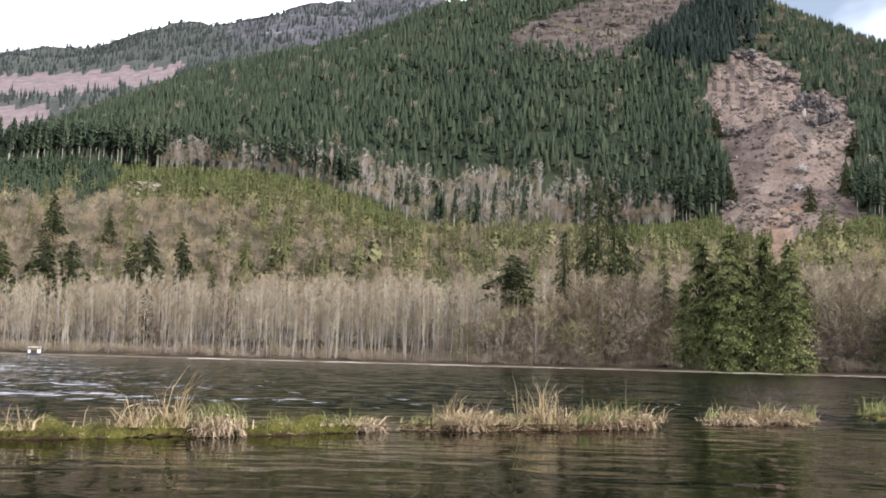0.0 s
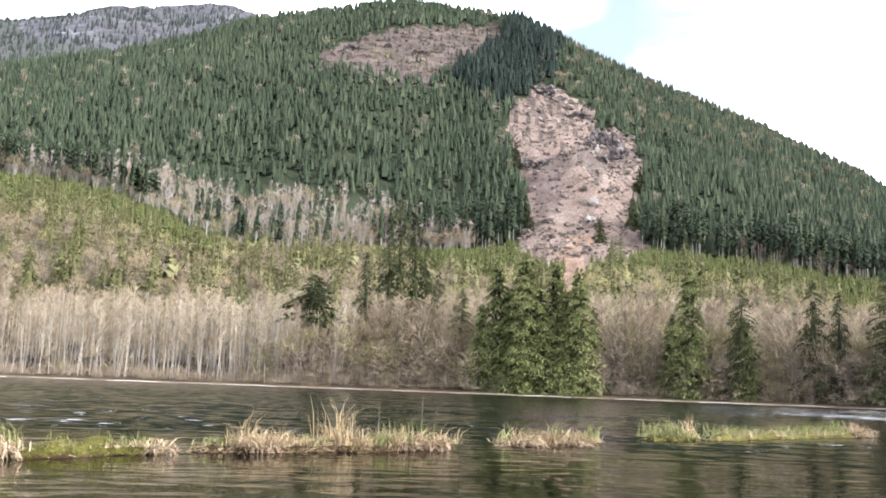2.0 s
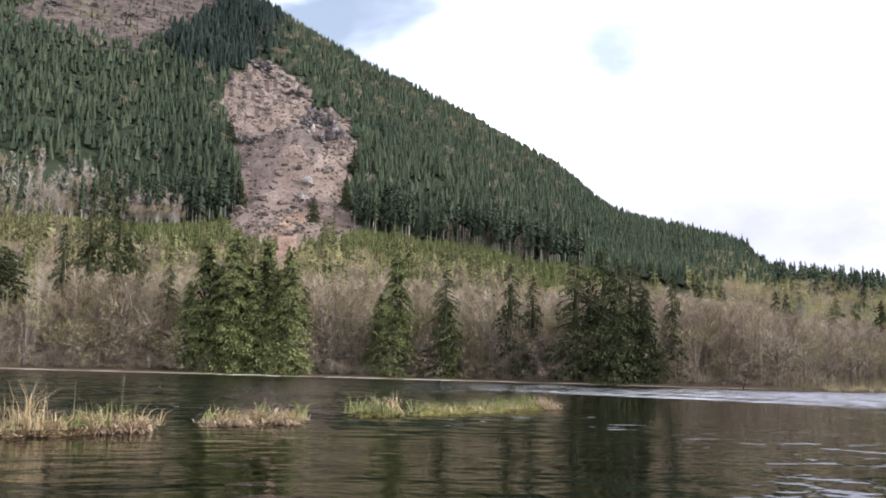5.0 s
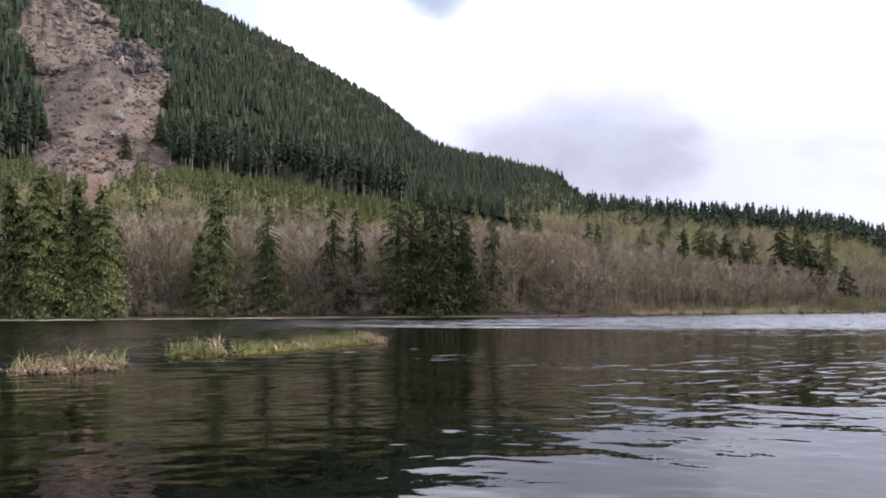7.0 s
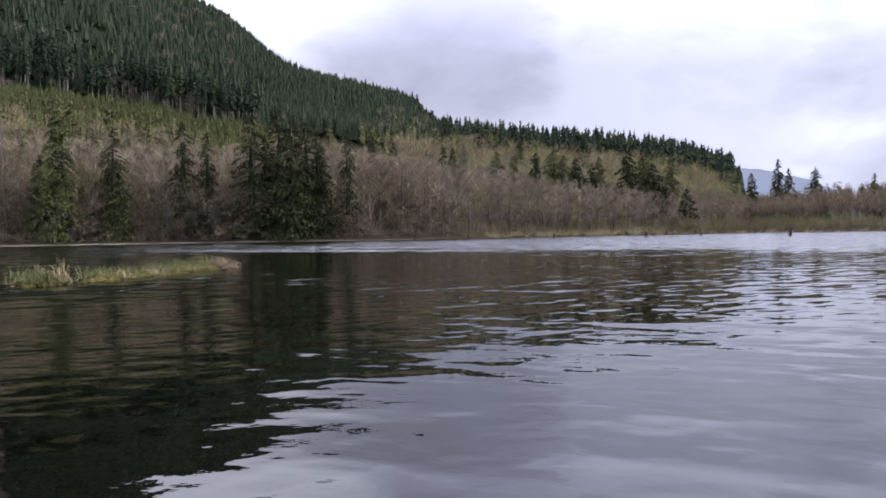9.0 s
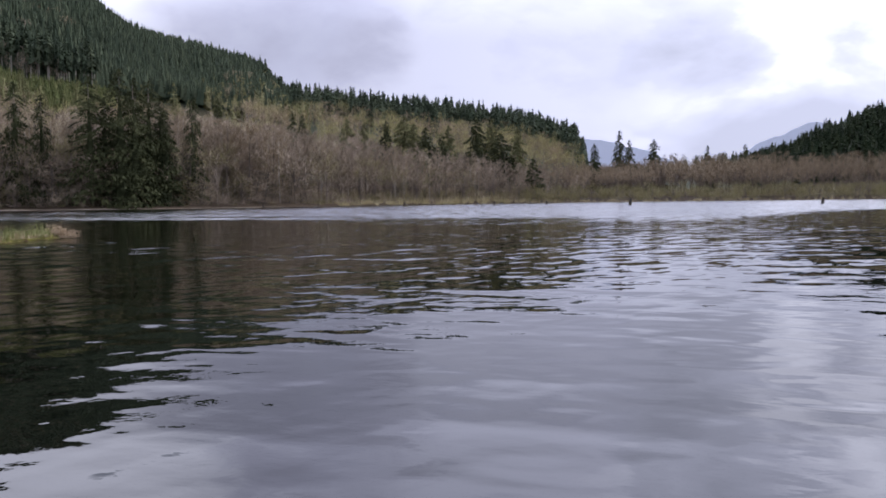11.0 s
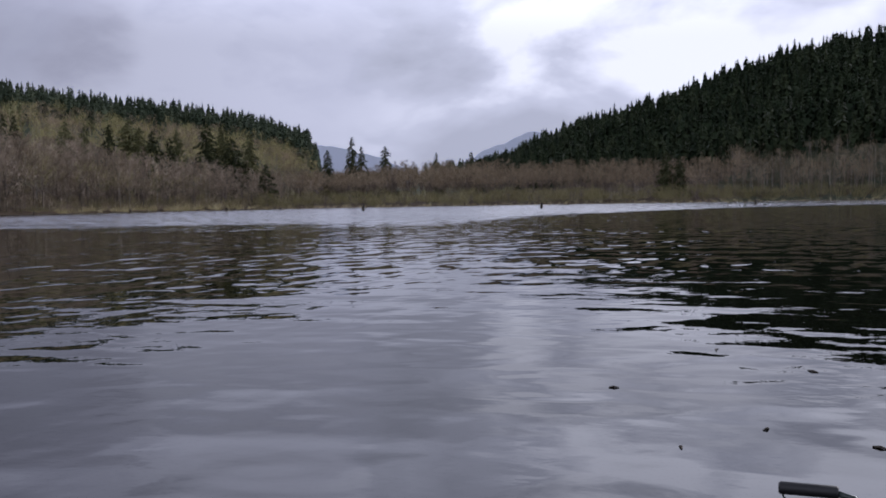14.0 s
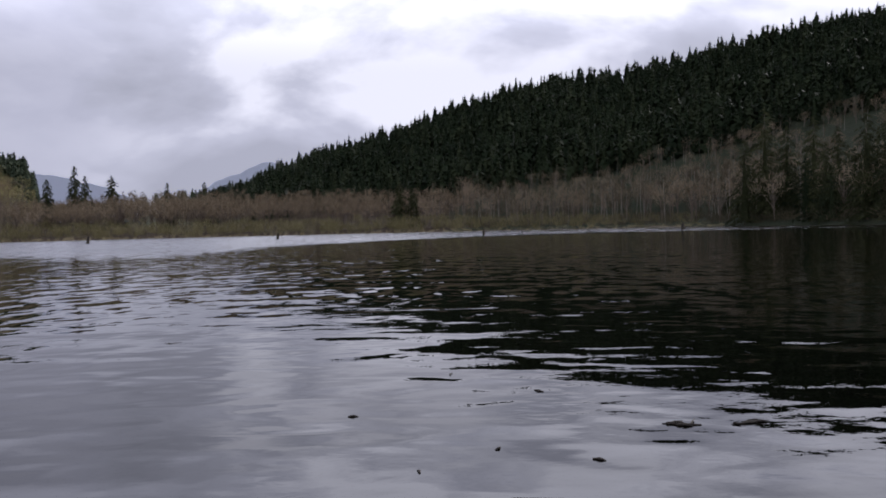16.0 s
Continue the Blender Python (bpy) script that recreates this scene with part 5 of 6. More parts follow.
BUSHES = [bush(700 + s, 70, 0.6, 0.017) for s in range(5)]
az, r = wooded(rng, 700, -60, 28, lambda a: SHORE(a) + 8, lambda a: SHORE(a) + 48)
stuff("alder_undergrowth", fir_groups(az, r, rng.uniform(2.0, 5.0, len(az)), BUSHES), TWIGS, "pale leafless undergrowth between the alders", "brush")
az, r = wooded(rng, 430, -60, 28, lambda a: SHORE(a) + 4.0, lambda a: SHORE(a) + 14)
stuff("shore_brush", fir_groups(az, r, rng.uniform(1.0, 3.4, len(az)), BUSHES), ASHEN, "tangled grey-brown brush along the water's edge", "brush")
az, r = wooded(rng, 260, -6, 28, lambda a: SHORE(a) + 3.6, lambda a: SHORE(a) + 12)
stuff("stand_undergrowth", fir_groups(az, r, 0.9 + 3.4 * rng.random(len(az)) ** 2, BUSHES), ASHEN, "grey leafless undergrowth before the slender alders", "brush")
az, r = wooded(rng, 300, -50, 26, lambda a: SHORE(a) + 3.6, lambda a: SHORE(a) + 12)
tall = rng.uniform(1.4, 3.2, len(az)) * np.where(az < -3, rng.uniform(1.0, 1.8, len(az)), 0.9)
mossy = rng.random(len(az)) < 0.35
stuff("shore_shrubs", fir_groups(az[~mossy], r[~mossy], tall[~mossy], ROUND), ASHEN, "leafless grey-brown shrubs leaning over the bank", "shrubs", stem=DARK_BARK, stem_faces=ROUND_FACES)
stuff("mossy_shrubs", fir_groups(az[mossy], r[mossy], tall[mossy], ROUND), WILLOW, "mossy olive shrubs leaning over the bank", "shrubs", stem=DARK_BARK, stem_faces=ROUND_FACES)
az, r = wooded(rng, 230, -60, 28, lambda a: SHORE(a) + 3.0, lambda a: SHORE(a) + 6)
stuff("shore_grass", fir_groups(az, r, rng.uniform(0.5, 1.3, len(az)), BUSHES), WILLOW, "olive grass and low shoots on the bank", "grass")
SHOOTS = [bush(720 + s, 80, 0.38, 0.016) for s in range(4)]
az, r = wooded(rng, 700, -46, 28, lambda a: SHORE(a) + 60, lambda a: LAND(a, 1) - PLANTED(a))
stuff("hillside_brush", fir_groups(az, r, rng.uniform(2.5, 6.0, len(az)), BUSHES), ASHEN, "grey leafless brush over the lower hillside", "brush")
az, r = wooded(rng, 560, -100, -47, lambda a: SHORE(a) + 1, lambda a: SHORE(a) + 24)
tall = rng.uniform(2.2, 4.2, len(az)) * np.interp(az, [-100, -90, -80, -60, -50, -47], [0.6, 1.25, 1.45, 1.25, 0.8, 0.4])
stuff("willow_thicket", fir_groups(az, r, tall, SHOOTS), WILLOW, "dense olive-brown willow thicket on the marsh edge", "willows")
az, r = wooded(rng, 230, -100, -48, lambda a: SHORE(a) + 2.5, lambda a: SHORE(a) + 22)
tall = rng.uniform(2.6, 5.0, len(az)) * np.interp(az, [-100, -90, -80, -60, -50], [0.7, 1.1, 1.3, 1.15, 0.7])
stuff("willow_bushes", fir_groups(az, r, tall, ROUND), WILLOW, "rounded olive-brown willow bushes on the marsh edge", "willows", stem=DARK_BARK, stem_faces=ROUND_FACES)
az, r = wooded(rng, 560, -114, -85, lambda a: SHORE(a) + 3, lambda a: SHORE(a) + 75)
stuff("hill_brush", fir_groups(az, r, rng.uniform(2.0, 5.0, len(az)), BUSHES), OLIVE, "dull olive-brown brush under the leafless trees", "brush")
az, r = wooded(rng, 540, -101, -49, lambda a: SHORE(a) - 1.0, lambda a: SHORE(a) + 3)
tall = rng.uniform(0.8, 1.7, len(az)) * np.interp(az, [-97, -63, -58, -52], [0.8, 0.9, 1.8, 1.5])
stuff("sedge_fringe", fir_groups(az, r, tall, SHOOTS), SEDGE, "pale dry sedge along the marsh edge", "sedge")


# ---- landslide rock ----
def stone(seed, squash=0.7):
    rng_ = np.random.default_rng(seed)
    bm = bmesh.new()
    bmesh.ops.create_icosphere(bm, subdivisions=1, radius=1)
    v = np.array([p.co[:] for p in bm.verts])
    f = np.array([[p.index for p in q.verts] for q in bm.faces])
    bm.free()
    v *= rng_.uniform(0.65, 1.25, (len(v), 1))
    v *= np.array([rng_.uniform(0.7, 1.2), rng_.uniform(0.7, 1.2), squash])
    return v, f


def log_shape(ln, rad, seed):
    rng_ = np.random.default_rng(seed)
    n = 9
    u = np.linspace(-0.5, 0.5, n)
    pts = np.stack([u * ln, 0.02 * ln * np.sin(u * 4 + seed), 0.01 * ln * np.cos(u * 5)], -1)
    return Shape().tube(pts, rad * (1 - 0.35 * (u + 0.5)) * rng_.uniform(0.9, 1.1, n), 9)


STONES = [stone(s) for s in range(5)]
LAY = [(np.array(v) + [0, 0, 0.1], f[:]) for v, f in STONES]


def on_scar(poly, n, pad=0.0):
    """Places inside a polygon of sight, found on the slope."""
    a = rng.uniform(min(p[0] for p in poly), max(p[0] for p in poly), n * 12)
    r_ = rng.uniform(500, 1140, n * 12)
    ok = inside(a, sight(a, r_), poly)
    return a[ok][:n], r_[ok][:n]


def scar_points(a, r_):
    p = spot(a, r_)
    e = inside(a, sight(a, r_), SLIDE)
    p[:, 2] += np.where(e, 3.5 * np.abs(rolling(p[:, 0] * 6, p[:, 1] * 6)) + 2.2 * rolling(p[:, 1] * 14, p[:, 0] * 11), 0)
    p[:, 2] += heap(a, r_)
    return p


def rubble(name, poly, n, sizes, mat, label):
    a, r_ = on_scar(poly, n)
    p = scar_points(a, r_)
    pick = rng.integers(0, len(LAY), len(a))
    size = rng.uniform(*sizes, len(a)) * (1 + 1.6 * (rng.random(len(a)) > 0.93))
    g = [scatter(LAY[k], p[pick == k], size[pick == k], rng.random((pick == k).sum()) * 6.28, rng) for k in range(len(LAY))]
    stuff(name, g, mat, label, "rubble")


rubble("slide_rubble", SLIDE, 2300, (0.4, 1.6), ROCK, "grey and pinkish boulders strewn over the landslide")
rubble("crag_rubble", CRAG, 520, (0.6, 2.2), SCREE, "broken rock on the bare summit patch")
a, r_ = on_scar(SLIDE, 420)
stuff("slide_brush", [scatter(BUSHES[0], scar_points(a, r_), rng.uniform(1.0, 3.4, len(a)), rng.random(len(a)) * 6.28, rng)], DULL, "sparse dry brush regrowing on the landslide", "brush")
a, r_ = on_scar(SLIDE, 130)
sticks = [log_shape(1.0, 0.02, q).arrays() for q in range(2)]
stuff("slide_logs", [scatter(sticks[0], scar_points(a, r_) + [0, 0, 0.6], rng.uniform(4, 12, len(a)), rng.random(len(a)) * 6.28, rng)], GREY_WOOD, "fallen grey trunks scattered over the landslide", "logs")
a, r_ = on_scar(CRAG, 110)
stuff("crag_conifers", [scatter(FIRS[0], scar_points(a, r_), rng.uniform(3, 9, len(a)), rng.random(len(a)) * 6.28, rng)], FOREST, "small conifers on the bare summit patch", "trees")
a, r_ = on_scar(CRAG, 500)
green = (((a + 7.6) / 1.0) ** 2 + ((sight(a, r_) - 18.9) / 0.45) ** 2 < 1) | (rng.random(len(a)) < 0.12)
stuff("crag_moss", [scatter(BUSHES[2], scar_points(a[green], r_[green]), rng.uniform(2.5, 5.0, green.sum()), rng.random(green.sum()) * 6.28, rng)], BUDS, "yellow-green scrub on the bare summit patch", "brush")
a, r_ = a[~green], r_[~green]
stuff("crag_brush", [scatter(BUSHES[1], scar_points(a, r_), rng.uniform(1.5, 4.0, len(a)), rng.random(len(a)) * 6.28, rng)], DULL, "dry brush on the bare summit patch", "brush")


def at_sight(az_, el_, lo=400, hi=1150):
    rr = np.linspace(lo, hi, 800)
    s_ = sight(az_ + 0 * rr, rr)
    return float(rr[np.argmax(s_ >= el_)])


def outcrop(seed, size, label, mat=ROCK):
    rng_ = np.random.default_rng(seed)
    bm = bmesh.new()
    bmesh.ops.create_icosphere(bm, subdivisions=4, radius=1)
    for p in bm.verts:
        d = p.co.normalized()
        c = noise.cell(d * 2.6 + Vector((seed, 0, 0))) * 0.30 + noise.noise(d * 5 + Vector((0, seed, 0))) * 0.25 + noise.cell(d * 6.5) * 0.12
        p.co = Vector((d.x * size[0], d.y * size[1], d.z * size[2])) * (0.8 + c)
    me = bpy.data.meshes.new("rock_outcrop")
    bm.to_mesh(me)
    bm.free()
    me.materials.append(mat)
    return tagged(new("rock_outcrop", me), label, "rock")


DARK_ROCK = earth("dark fractured rock", [(0.36, (0.025, 0.022, 0.022)), (0.5, (0.10, 0.085, 0.08)), (0.66, (0.34, 0.31, 0.30))], (0.2, 0.8), 1.0)
KNOB_ROCK = earth("weathered tan rock", [(0.36, (0.10, 0.085, 0.06)), (0.5, (0.27, 0.235, 0.18)), (0.64, (0.42, 0.375, 0.30))], (0.2, 0.8), 0.8)
PALE_ROCK = earth("pale fresh rock", [(0.36, (0.16, 0.14, 0.13)), (0.46, (0.38, 0.35, 0.33)), (0.62, (0.58, 0.55, 0.52))], (0.2, 0.9), 0.8)
for k, (a, e, sz, label, mat) in enumerate((
        (-16.9, 16.7, (10, 6, 5), "dark fractured rock band at the head of the slide", DARK_ROCK), (-17.9, 16.4, (9, 6, 4.5), "dark fractured rock band at the head of the slide", DARK_ROCK),
        (-19.0, 15.5, (7, 4, 2.5), "low rock ledge across the slide", DARK_ROCK), (-20.3, 14.0, (6, 5, 9), "dark rock face with pale broken streaks", DARK_ROCK),
        (-20.9, 13.8, (6, 5, 10), "dark rock face with pale broken streaks", DARK_ROCK), (-21.5, 13.4, (6, 5, 8), "dark rock face with pale broken streaks", DARK_ROCK), (-19.8, 13.9, (4, 4, 4), "dark rock face with pale broken streaks", DARK_ROCK),
        (-20.15, 13.7, (1.8, 7, 6), "pale broken slab on the rock face", PALE_ROCK), (-20.75, 13.5, (1.5, 7, 7), "pale broken slab on the rock face", PALE_ROCK), (-21.2, 13.5, (1.4, 7, 5), "pale broken slab on the rock face", PALE_ROCK),
        (-16.0, 12.6, (5, 4, 4), "dark rock in the hollow beside the mound", DARK_ROCK), (-18.3, 15.9, (6, 3, 2), "low rock ledge across the slide", ROCK), (-17.4, 14.6, (5, 3, 1.8), "low rock ledge across the slide", ROCK), (-20.6, 13.2, (3.5, 3, 3), "pale broken boulder under the rock face", PALE_ROCK),
        (-18.5, 13.1, (3.0, 2.6, 2.4), "pale boulder above the slide's mound", PALE_ROCK), (-17.0, 12.0, (5, 4, 3.5), "dark boulder on the slide", DARK_ROCK),
        (-20.0, 9.9, (3.2, 3, 2.6), "pale angular boulder low on the slide", PALE_ROCK), (-19.8, 9.3, (2.8, 2.4, 2.0), "pale angular boulder low on the slide", PALE_ROCK),
        (-20.4, 11.7, (4.0, 3, 2.6), "dark boulder on the slide's mound", DARK_ROCK), (-5.6, 18.9, (8, 5, 4), "dark rock at the edge of the summit patch", DARK_ROCK),
        (-9.6, 18.9, (7, 5, 4), "pale rock face on the summit patch", ROCK), (17.9, 8.3, (6, 5, 4), "pale grey rock knob above the thicket", KNOB_ROCK), (16.8, 8.9, (9, 6, 4), "pale grey rock knob above the thicket", KNOB_ROCK))):
    r_ = at_sight(a, e)
    p = scar_points(np.array([a]), np.array([r_]))[0]
    ob = outcrop(20 + k, [(1.35 if mat is DARK_ROCK else 1.1) * q for q in sz], label, mat)
    ob.matrix_basis = Matrix.LocRotScale((p[0], p[1], p[2]), Euler((0, 0, radians(a))), None)


# single firs left standing on the slide and at its rim
for k, (a, top_el, foot) in enumerate(((-20.4, 10.01, 8), (-16.2, 10.65, 8.87), (-22.6, 12.88, 11.11), (-22.2, 11.11, 9), (-15.4, 14.19, 12.42))):
    r_ = at_sight(a, foot)
    p = scar_points(np.array([a]), np.array([r_]))[0]
    h_ = r_ * math.tan(radians(top_el)) + EYE - p[2]
    m = Matrix.LocRotScale((p[0], p[1], p[2] - 0.3), Euler((0, 0, k * 1.7)), (h_ * 0.9, h_ * 0.9, h_))
    ob = copy_thing(stock[("far", "spruce", k % 3)], m)
    ob.matrix_basis = m
    tagged(ob, "dark green fir standing on the bare landslide", "fir", group="firs on the slide")


# ---- drift logs, stumps and the moored boat ----
for k, (a, ln, rad, mat) in enumerate(((-0.9, 9.5, 0.10, PALE_WOOD), (2.3, 7, 0.09, GREY_WOOD), (5.5, 9, 0.10, PALE_WOOD), (8.8, 6, 0.09, GREY_WOOD), (13.0, 8, 0.10, PALE_WOOD), (-6.2, 6, 0.09, GREY_WOOD),
                                       (-14.5, 8, 0.09, GREY_WOOD), (-17.5, 10, 0.10, PALE_WOOD), (-22.4, 7, 0.09, GREY_WOOD), (-27.2, 9, 0.10, PALE_WOOD), (-31.5, 7, 0.09, GREY_WOOD), (-35.8, 8, 0.09, GREY_WOOD))):
    r_ = float(SHORE(a)) - 0.6
    ob = tagged(new("drift_log", mesh_of("drift_log", *log_shape(ln, rad, k).arrays(), [mat], smooth=True)), "bleached drift log stranded along the shore" if mat is PALE_WOOD else "grey weathered drift log along the shore", "log", "drift logs")
    d = way(a) * r_
    ob.matrix_basis = pose(d.x, d.y, 0.06, 0, 0, a + (k % 3 - 1) * 6)


def stump_shape(h, rad, seed):
    rng_ = np.random.default_rng(seed)
    s = Shape()
    z = np.array([-1.2, 0, 0.3 * h, 0.7 * h, h])
    s.tube(np.stack([0.06 * np.sin(z * 3 + seed), 0.05 * np.cos(z * 2), z], -1), rad * np.array([1.25, 1.1, 0.9, 0.8, 0.72]) * rng_.uniform(0.85, 1.15, 5), 9)
    for q in range(3):
        t = rng_.random() * 6.28
        s.tube([(math.cos(t) * rad * .4, math.sin(t) * rad * .4, h * 0.9), (math.cos(t) * rad * .5, math.sin(t) * rad * .5, h * rng_.uniform(1.05, 1.25))], [rad * 0.25, rad * 0.08], 5)
    return s


for k, (a, el_, h, rad) in enumerate(((-58.0, -0.36, 0.8, 0.16), (-65.7, -0.40, 0.95, 0.24), (-75.9, -0.41, 0.85, 0.22), (-87.65, -0.40, 0.75, 0.2), (-98.85, -0.41, 0.95, 0.27),
                                      (-52.8, -0.33, 0.8, 0.15), (-47.9, -0.335, 0.7, 0.15), (-44.8, -0.34, 0.8, 0.15), (-61.0, -0.33, 0.6, 0.14))):
    d = way(a) * (EYE / math.tan(radians(-el_)))
    ob = tagged(new("stump", mesh_of("stump", *stump_shape(h, rad, k).arrays(), [DARK_WOOD], smooth=False)), "dark rotten stump standing out of the shallow water", "stump", "stumps in the water")
    ob.matrix_basis = pose(d.x, d.y, 0, 0, 0, k * 50)


def box(x0, x1, y0, y1, z0, z1):
    v = [(x, y, z) for x in (x0, x1) for y in (y0, y1) for z in (z0, z1)]
    return Shape().put(v, [(0, 1, 3, 2), (4, 6, 7, 5), (0, 4, 5, 1), (2, 3, 7, 6), (0, 2, 6, 4), (1, 5, 7, 3)])


HULL = plain("dark boat hull", (0.03, 0.035, 0.05), 0.4)
boat = tagged(new("pontoon_boat"), "small boat with a white canopy near the far shore", "boat")
for y in (-0.7, 0.7):
    part("pontoon", Shape().tube([(-1.5, y, 0.1), (-1.3, y, 0.1), (1.2, y, 0.1), (1.5, y, 0.18)], [0.12, 0.25, 0.25, 0.06], 10), HULL, boat, smooth=True)
part("deck", box(-1.3, 1.3, -0.9, 0.9, 0.3, 0.4), HULL, boat)
part("canopy", box(-1.25, 1.25, -0.85, 0.85, 1.5, 1.62), WHITE, boat, "white canopy")
part("side_panel", box(-1.2, -0.7, -0.86, -0.82, 0.4, 1.0), WHITE, boat)
part("side_panel", box(0.6, 1.2, -0.86, -0.82, 0.4, 1.1), WHITE, boat)
for x in (-1.15, 1.15):
    for y in (-0.8, 0.8):
        part("post", Shape().tube([(x, y, 0.38), (x, y, 1.52)], [0.03, 0.03], 6), WHITE, boat)
d = way(22.05) * 190
boat.matrix_basis = pose(d.x, d.y, 0, 0, 0, 22) @ Matrix.Diagonal((0.85, 0.85, 0.9, 1))

# ---- mossy floating logs with grass in the near water ----
LINE = table("30 13.0/23.4 13.1/16.3 13.5/11.8 13.7/4.3 14.7/1.8 15.4/-0.8 15.5/-7.2 16.4/-11.5 17.7/-14.7 19.4/-20.3 21.2/-22.8 24.6/-26 25.6/-29 28.5/-34.4 35")


def ring_mound(a0, a1, wide, tall, seed, n=60):
    """A low uneven mound that follows the line of the sunken logs between two azimuths."""
    rng_ = np.random.default_rng(seed)
    u = np.linspace(0, 1, n)
    az_ = a0 + (a1 - a0) * u
    end = np.clip(np.minimum(u, 1 - u) * 14, 0.03, 1) ** 0.5
    w = wide * end * (0.85 + 0.2 * np.sin(u * 17 + seed) + 0.1 * np.sin(u * 41))
    h = tall * end * (0.8 + 0.25 * np.sin(u * 23 + seed) + 0.2 * np.sin(u * 57 + 2))
    m = 14
    t = np.linspace(0, 2 * math.pi, m, endpoint=False)
    a = np.radians(az_)
    c = np.stack([-np.sin(a), np.cos(a), 0 * a], -1)
    rc = LINE(az_) + 0.42
    dr = -np.cos(t)[None] * w[:, None]
    dz = np.where(np.sin(t) > 0, np.abs(np.sin(t)) ** 0.6, -0.8 * np.abs(np.sin(t)))[None] * h[:, None]
    jit = rng_.normal(size=(n, m)) * 0.02
    v = c[:, None] * (rc[:, None] + dr + jit)[..., None]
    v[..., 2] += dz + rng_.normal(size=(n, m)) * 0.018
    i_, j_ = np.meshgrid(np.arange(n - 1), np.arange(m), indexing="ij")
    j2 = (j_ + 1) % m
    f = np.stack([i_ * m + j_, i_ * m + j2, (i_ + 1) * m + j2, (i_ + 1) * m + j_], -1).reshape(-1, 4)
    s = Shape().put(v.reshape(-1, 3), f)
    s.put(v[0], np.stack([np.zeros(m - 2, int), np.arange(2, m), np.arange(1, m - 1)], 1))
    s.put(v[-1], np.stack([np.zeros(m - 2, int), np.arange(1, m - 1), np.arange(2, m)], 1))
    return s


def tuft(seed, n, tall, spread, lean, width, base_r):
    """Curved blades, each three triangles long, that spring from a clump."""
    rng_ = np.random.default_rng(seed)
    b = rng_.normal(size=(n, 3)) * [base_r, base_r * 0.6, 0]
    out = rng_.normal(size=(n, 2)) * lean + rng_.normal(size=2) * lean * 0.4
    h = tall * (0.2 + 0.8 * rng_.random(n) ** 1.4)
    bow = rng_.uniform(0.4, 1.3, n) * spread
    mid = b + np.stack([out[:, 0] * 0.35, out[:, 1] * 0.35, 0 * h], -1) * h[:, None] + np.stack([0 * h, 0 * h, h * 0.6], -1)
    tip = b + np.stack([out[:, 0], out[:, 1], 0 * h], -1) * (h * (0.7 + bow))[:, None] + np.stack([0 * h, 0 * h, h * np.clip(1.05 - 0.5 * bow * np.linalg.norm(out, axis=1), 0.2, 1.1)], -1)
    side = rng_.normal(size=(n, 3)) * [1, 1, 0.1]
    side /= np.linalg.norm(side, axis=1)[:, None]
    w = (width * rng_.uniform(0.6, 1.4, n))[:, None] * side
    v = np.stack([b - w, b + w, mid - w * 0.8, mid + w * 0.8, tip], 1).reshape(-1, 3)
    k_ = np.arange(n)[:, None] * 5
    f = np.concatenate([k_ + [0, 1, 3], k_ + [0, 3, 2], k_ + [2, 3, 4]])
    return (v, f), np.repeat(rng_.random(n), 5)


def island(a0, a1, wide, tall, seed, label, mats, tufts, cover):
    top = tagged(new("grassy_log"), label, "grassy islet", "grassy islets")
    part("mound", ring_mound(a0, a1, wide, tall, seed), mats[0], top, smooth=True)
    part("waterline_peat", ring_mound(a0 + 0.05, a1 - 0.05, wide * 1.03, tall * 0.3, seed), PEAT, top, "dark wet peat at the waterline", smooth=True)
    # short moss and dry straw over the mound, hanging down at its front
    rng_ = np.random.default_rng(seed + 40)
    mv, mf = ring_mound(a0, a1, wide, tall, seed).arrays()
    for name, mat, n, ln, hang in cover:
        tri = mv[mf[rng_.integers(0, len(mf), n * 2)]]
        w_ = rng_.dirichlet((1, 1, 1), len(tri))
        b_ = (tri * w_[..., None]).sum(1)
        b_ = b_[b_[:, 2] > 0.01][:n]
        inward = -b_ * [1, 1, 0] / np.linalg.norm(b_[:, :2], axis=1)[:, None]
        d_ = rng_.normal(size=b_.shape) * [0.7, 0.7, 0.35] + [0, 0, 0.55 - hang] + inward * hang * 1.4
        tip = b_ + d_ * (ln * rng_.uniform(0.4, 1.2, len(b_)))[:, None]
        tip[:, 2] = np.maximum(tip[:, 2], 0.005)
        sh = Shape().blades(b_, tip, 0.011, rng_)
        tagged(part(name, sh, mat, top, tone=np.repeat(rng_.random(len(b_)), 3)), kind="stuff")
    for k, (az_, what, n, h, base_r) in enumerate(tufts):
        mat, lean, width = {"straw": (STRAW, 0.8, 0.0085), "green": (GREEN, 0.28, 0.0075), "reed": (REED, 0.40, 0.0072), "mat": (STRAW, 0.9, 0.010), "leaf": (GREEN, 0.55, 0.016)}[what]
        (v, f), tone = tuft(seed * 100 + k, int(n * (1.3 if what == "reed" else 1.1)), h, 0.7, lean, width * 0.75, base_r)
        ob = part({"reed": "reed_clump", "green": "green_tuft", "leaf": "green_tuft"}.get(what, "straw_tuft"), (v, f), mat, top, tone=tone)
        tagged(ob, kind="stuff")
        d_ = way(az_) * (float(LINE(az_)) + wide * ((0.35 if what == "mat" else 0.8) + 0.5 * ((k * 7) % 5 - 2) / 5))
        ob.matrix_basis = pose(d_.x, d_.y, tall * 0.55, 0, 0, az_)
    return top


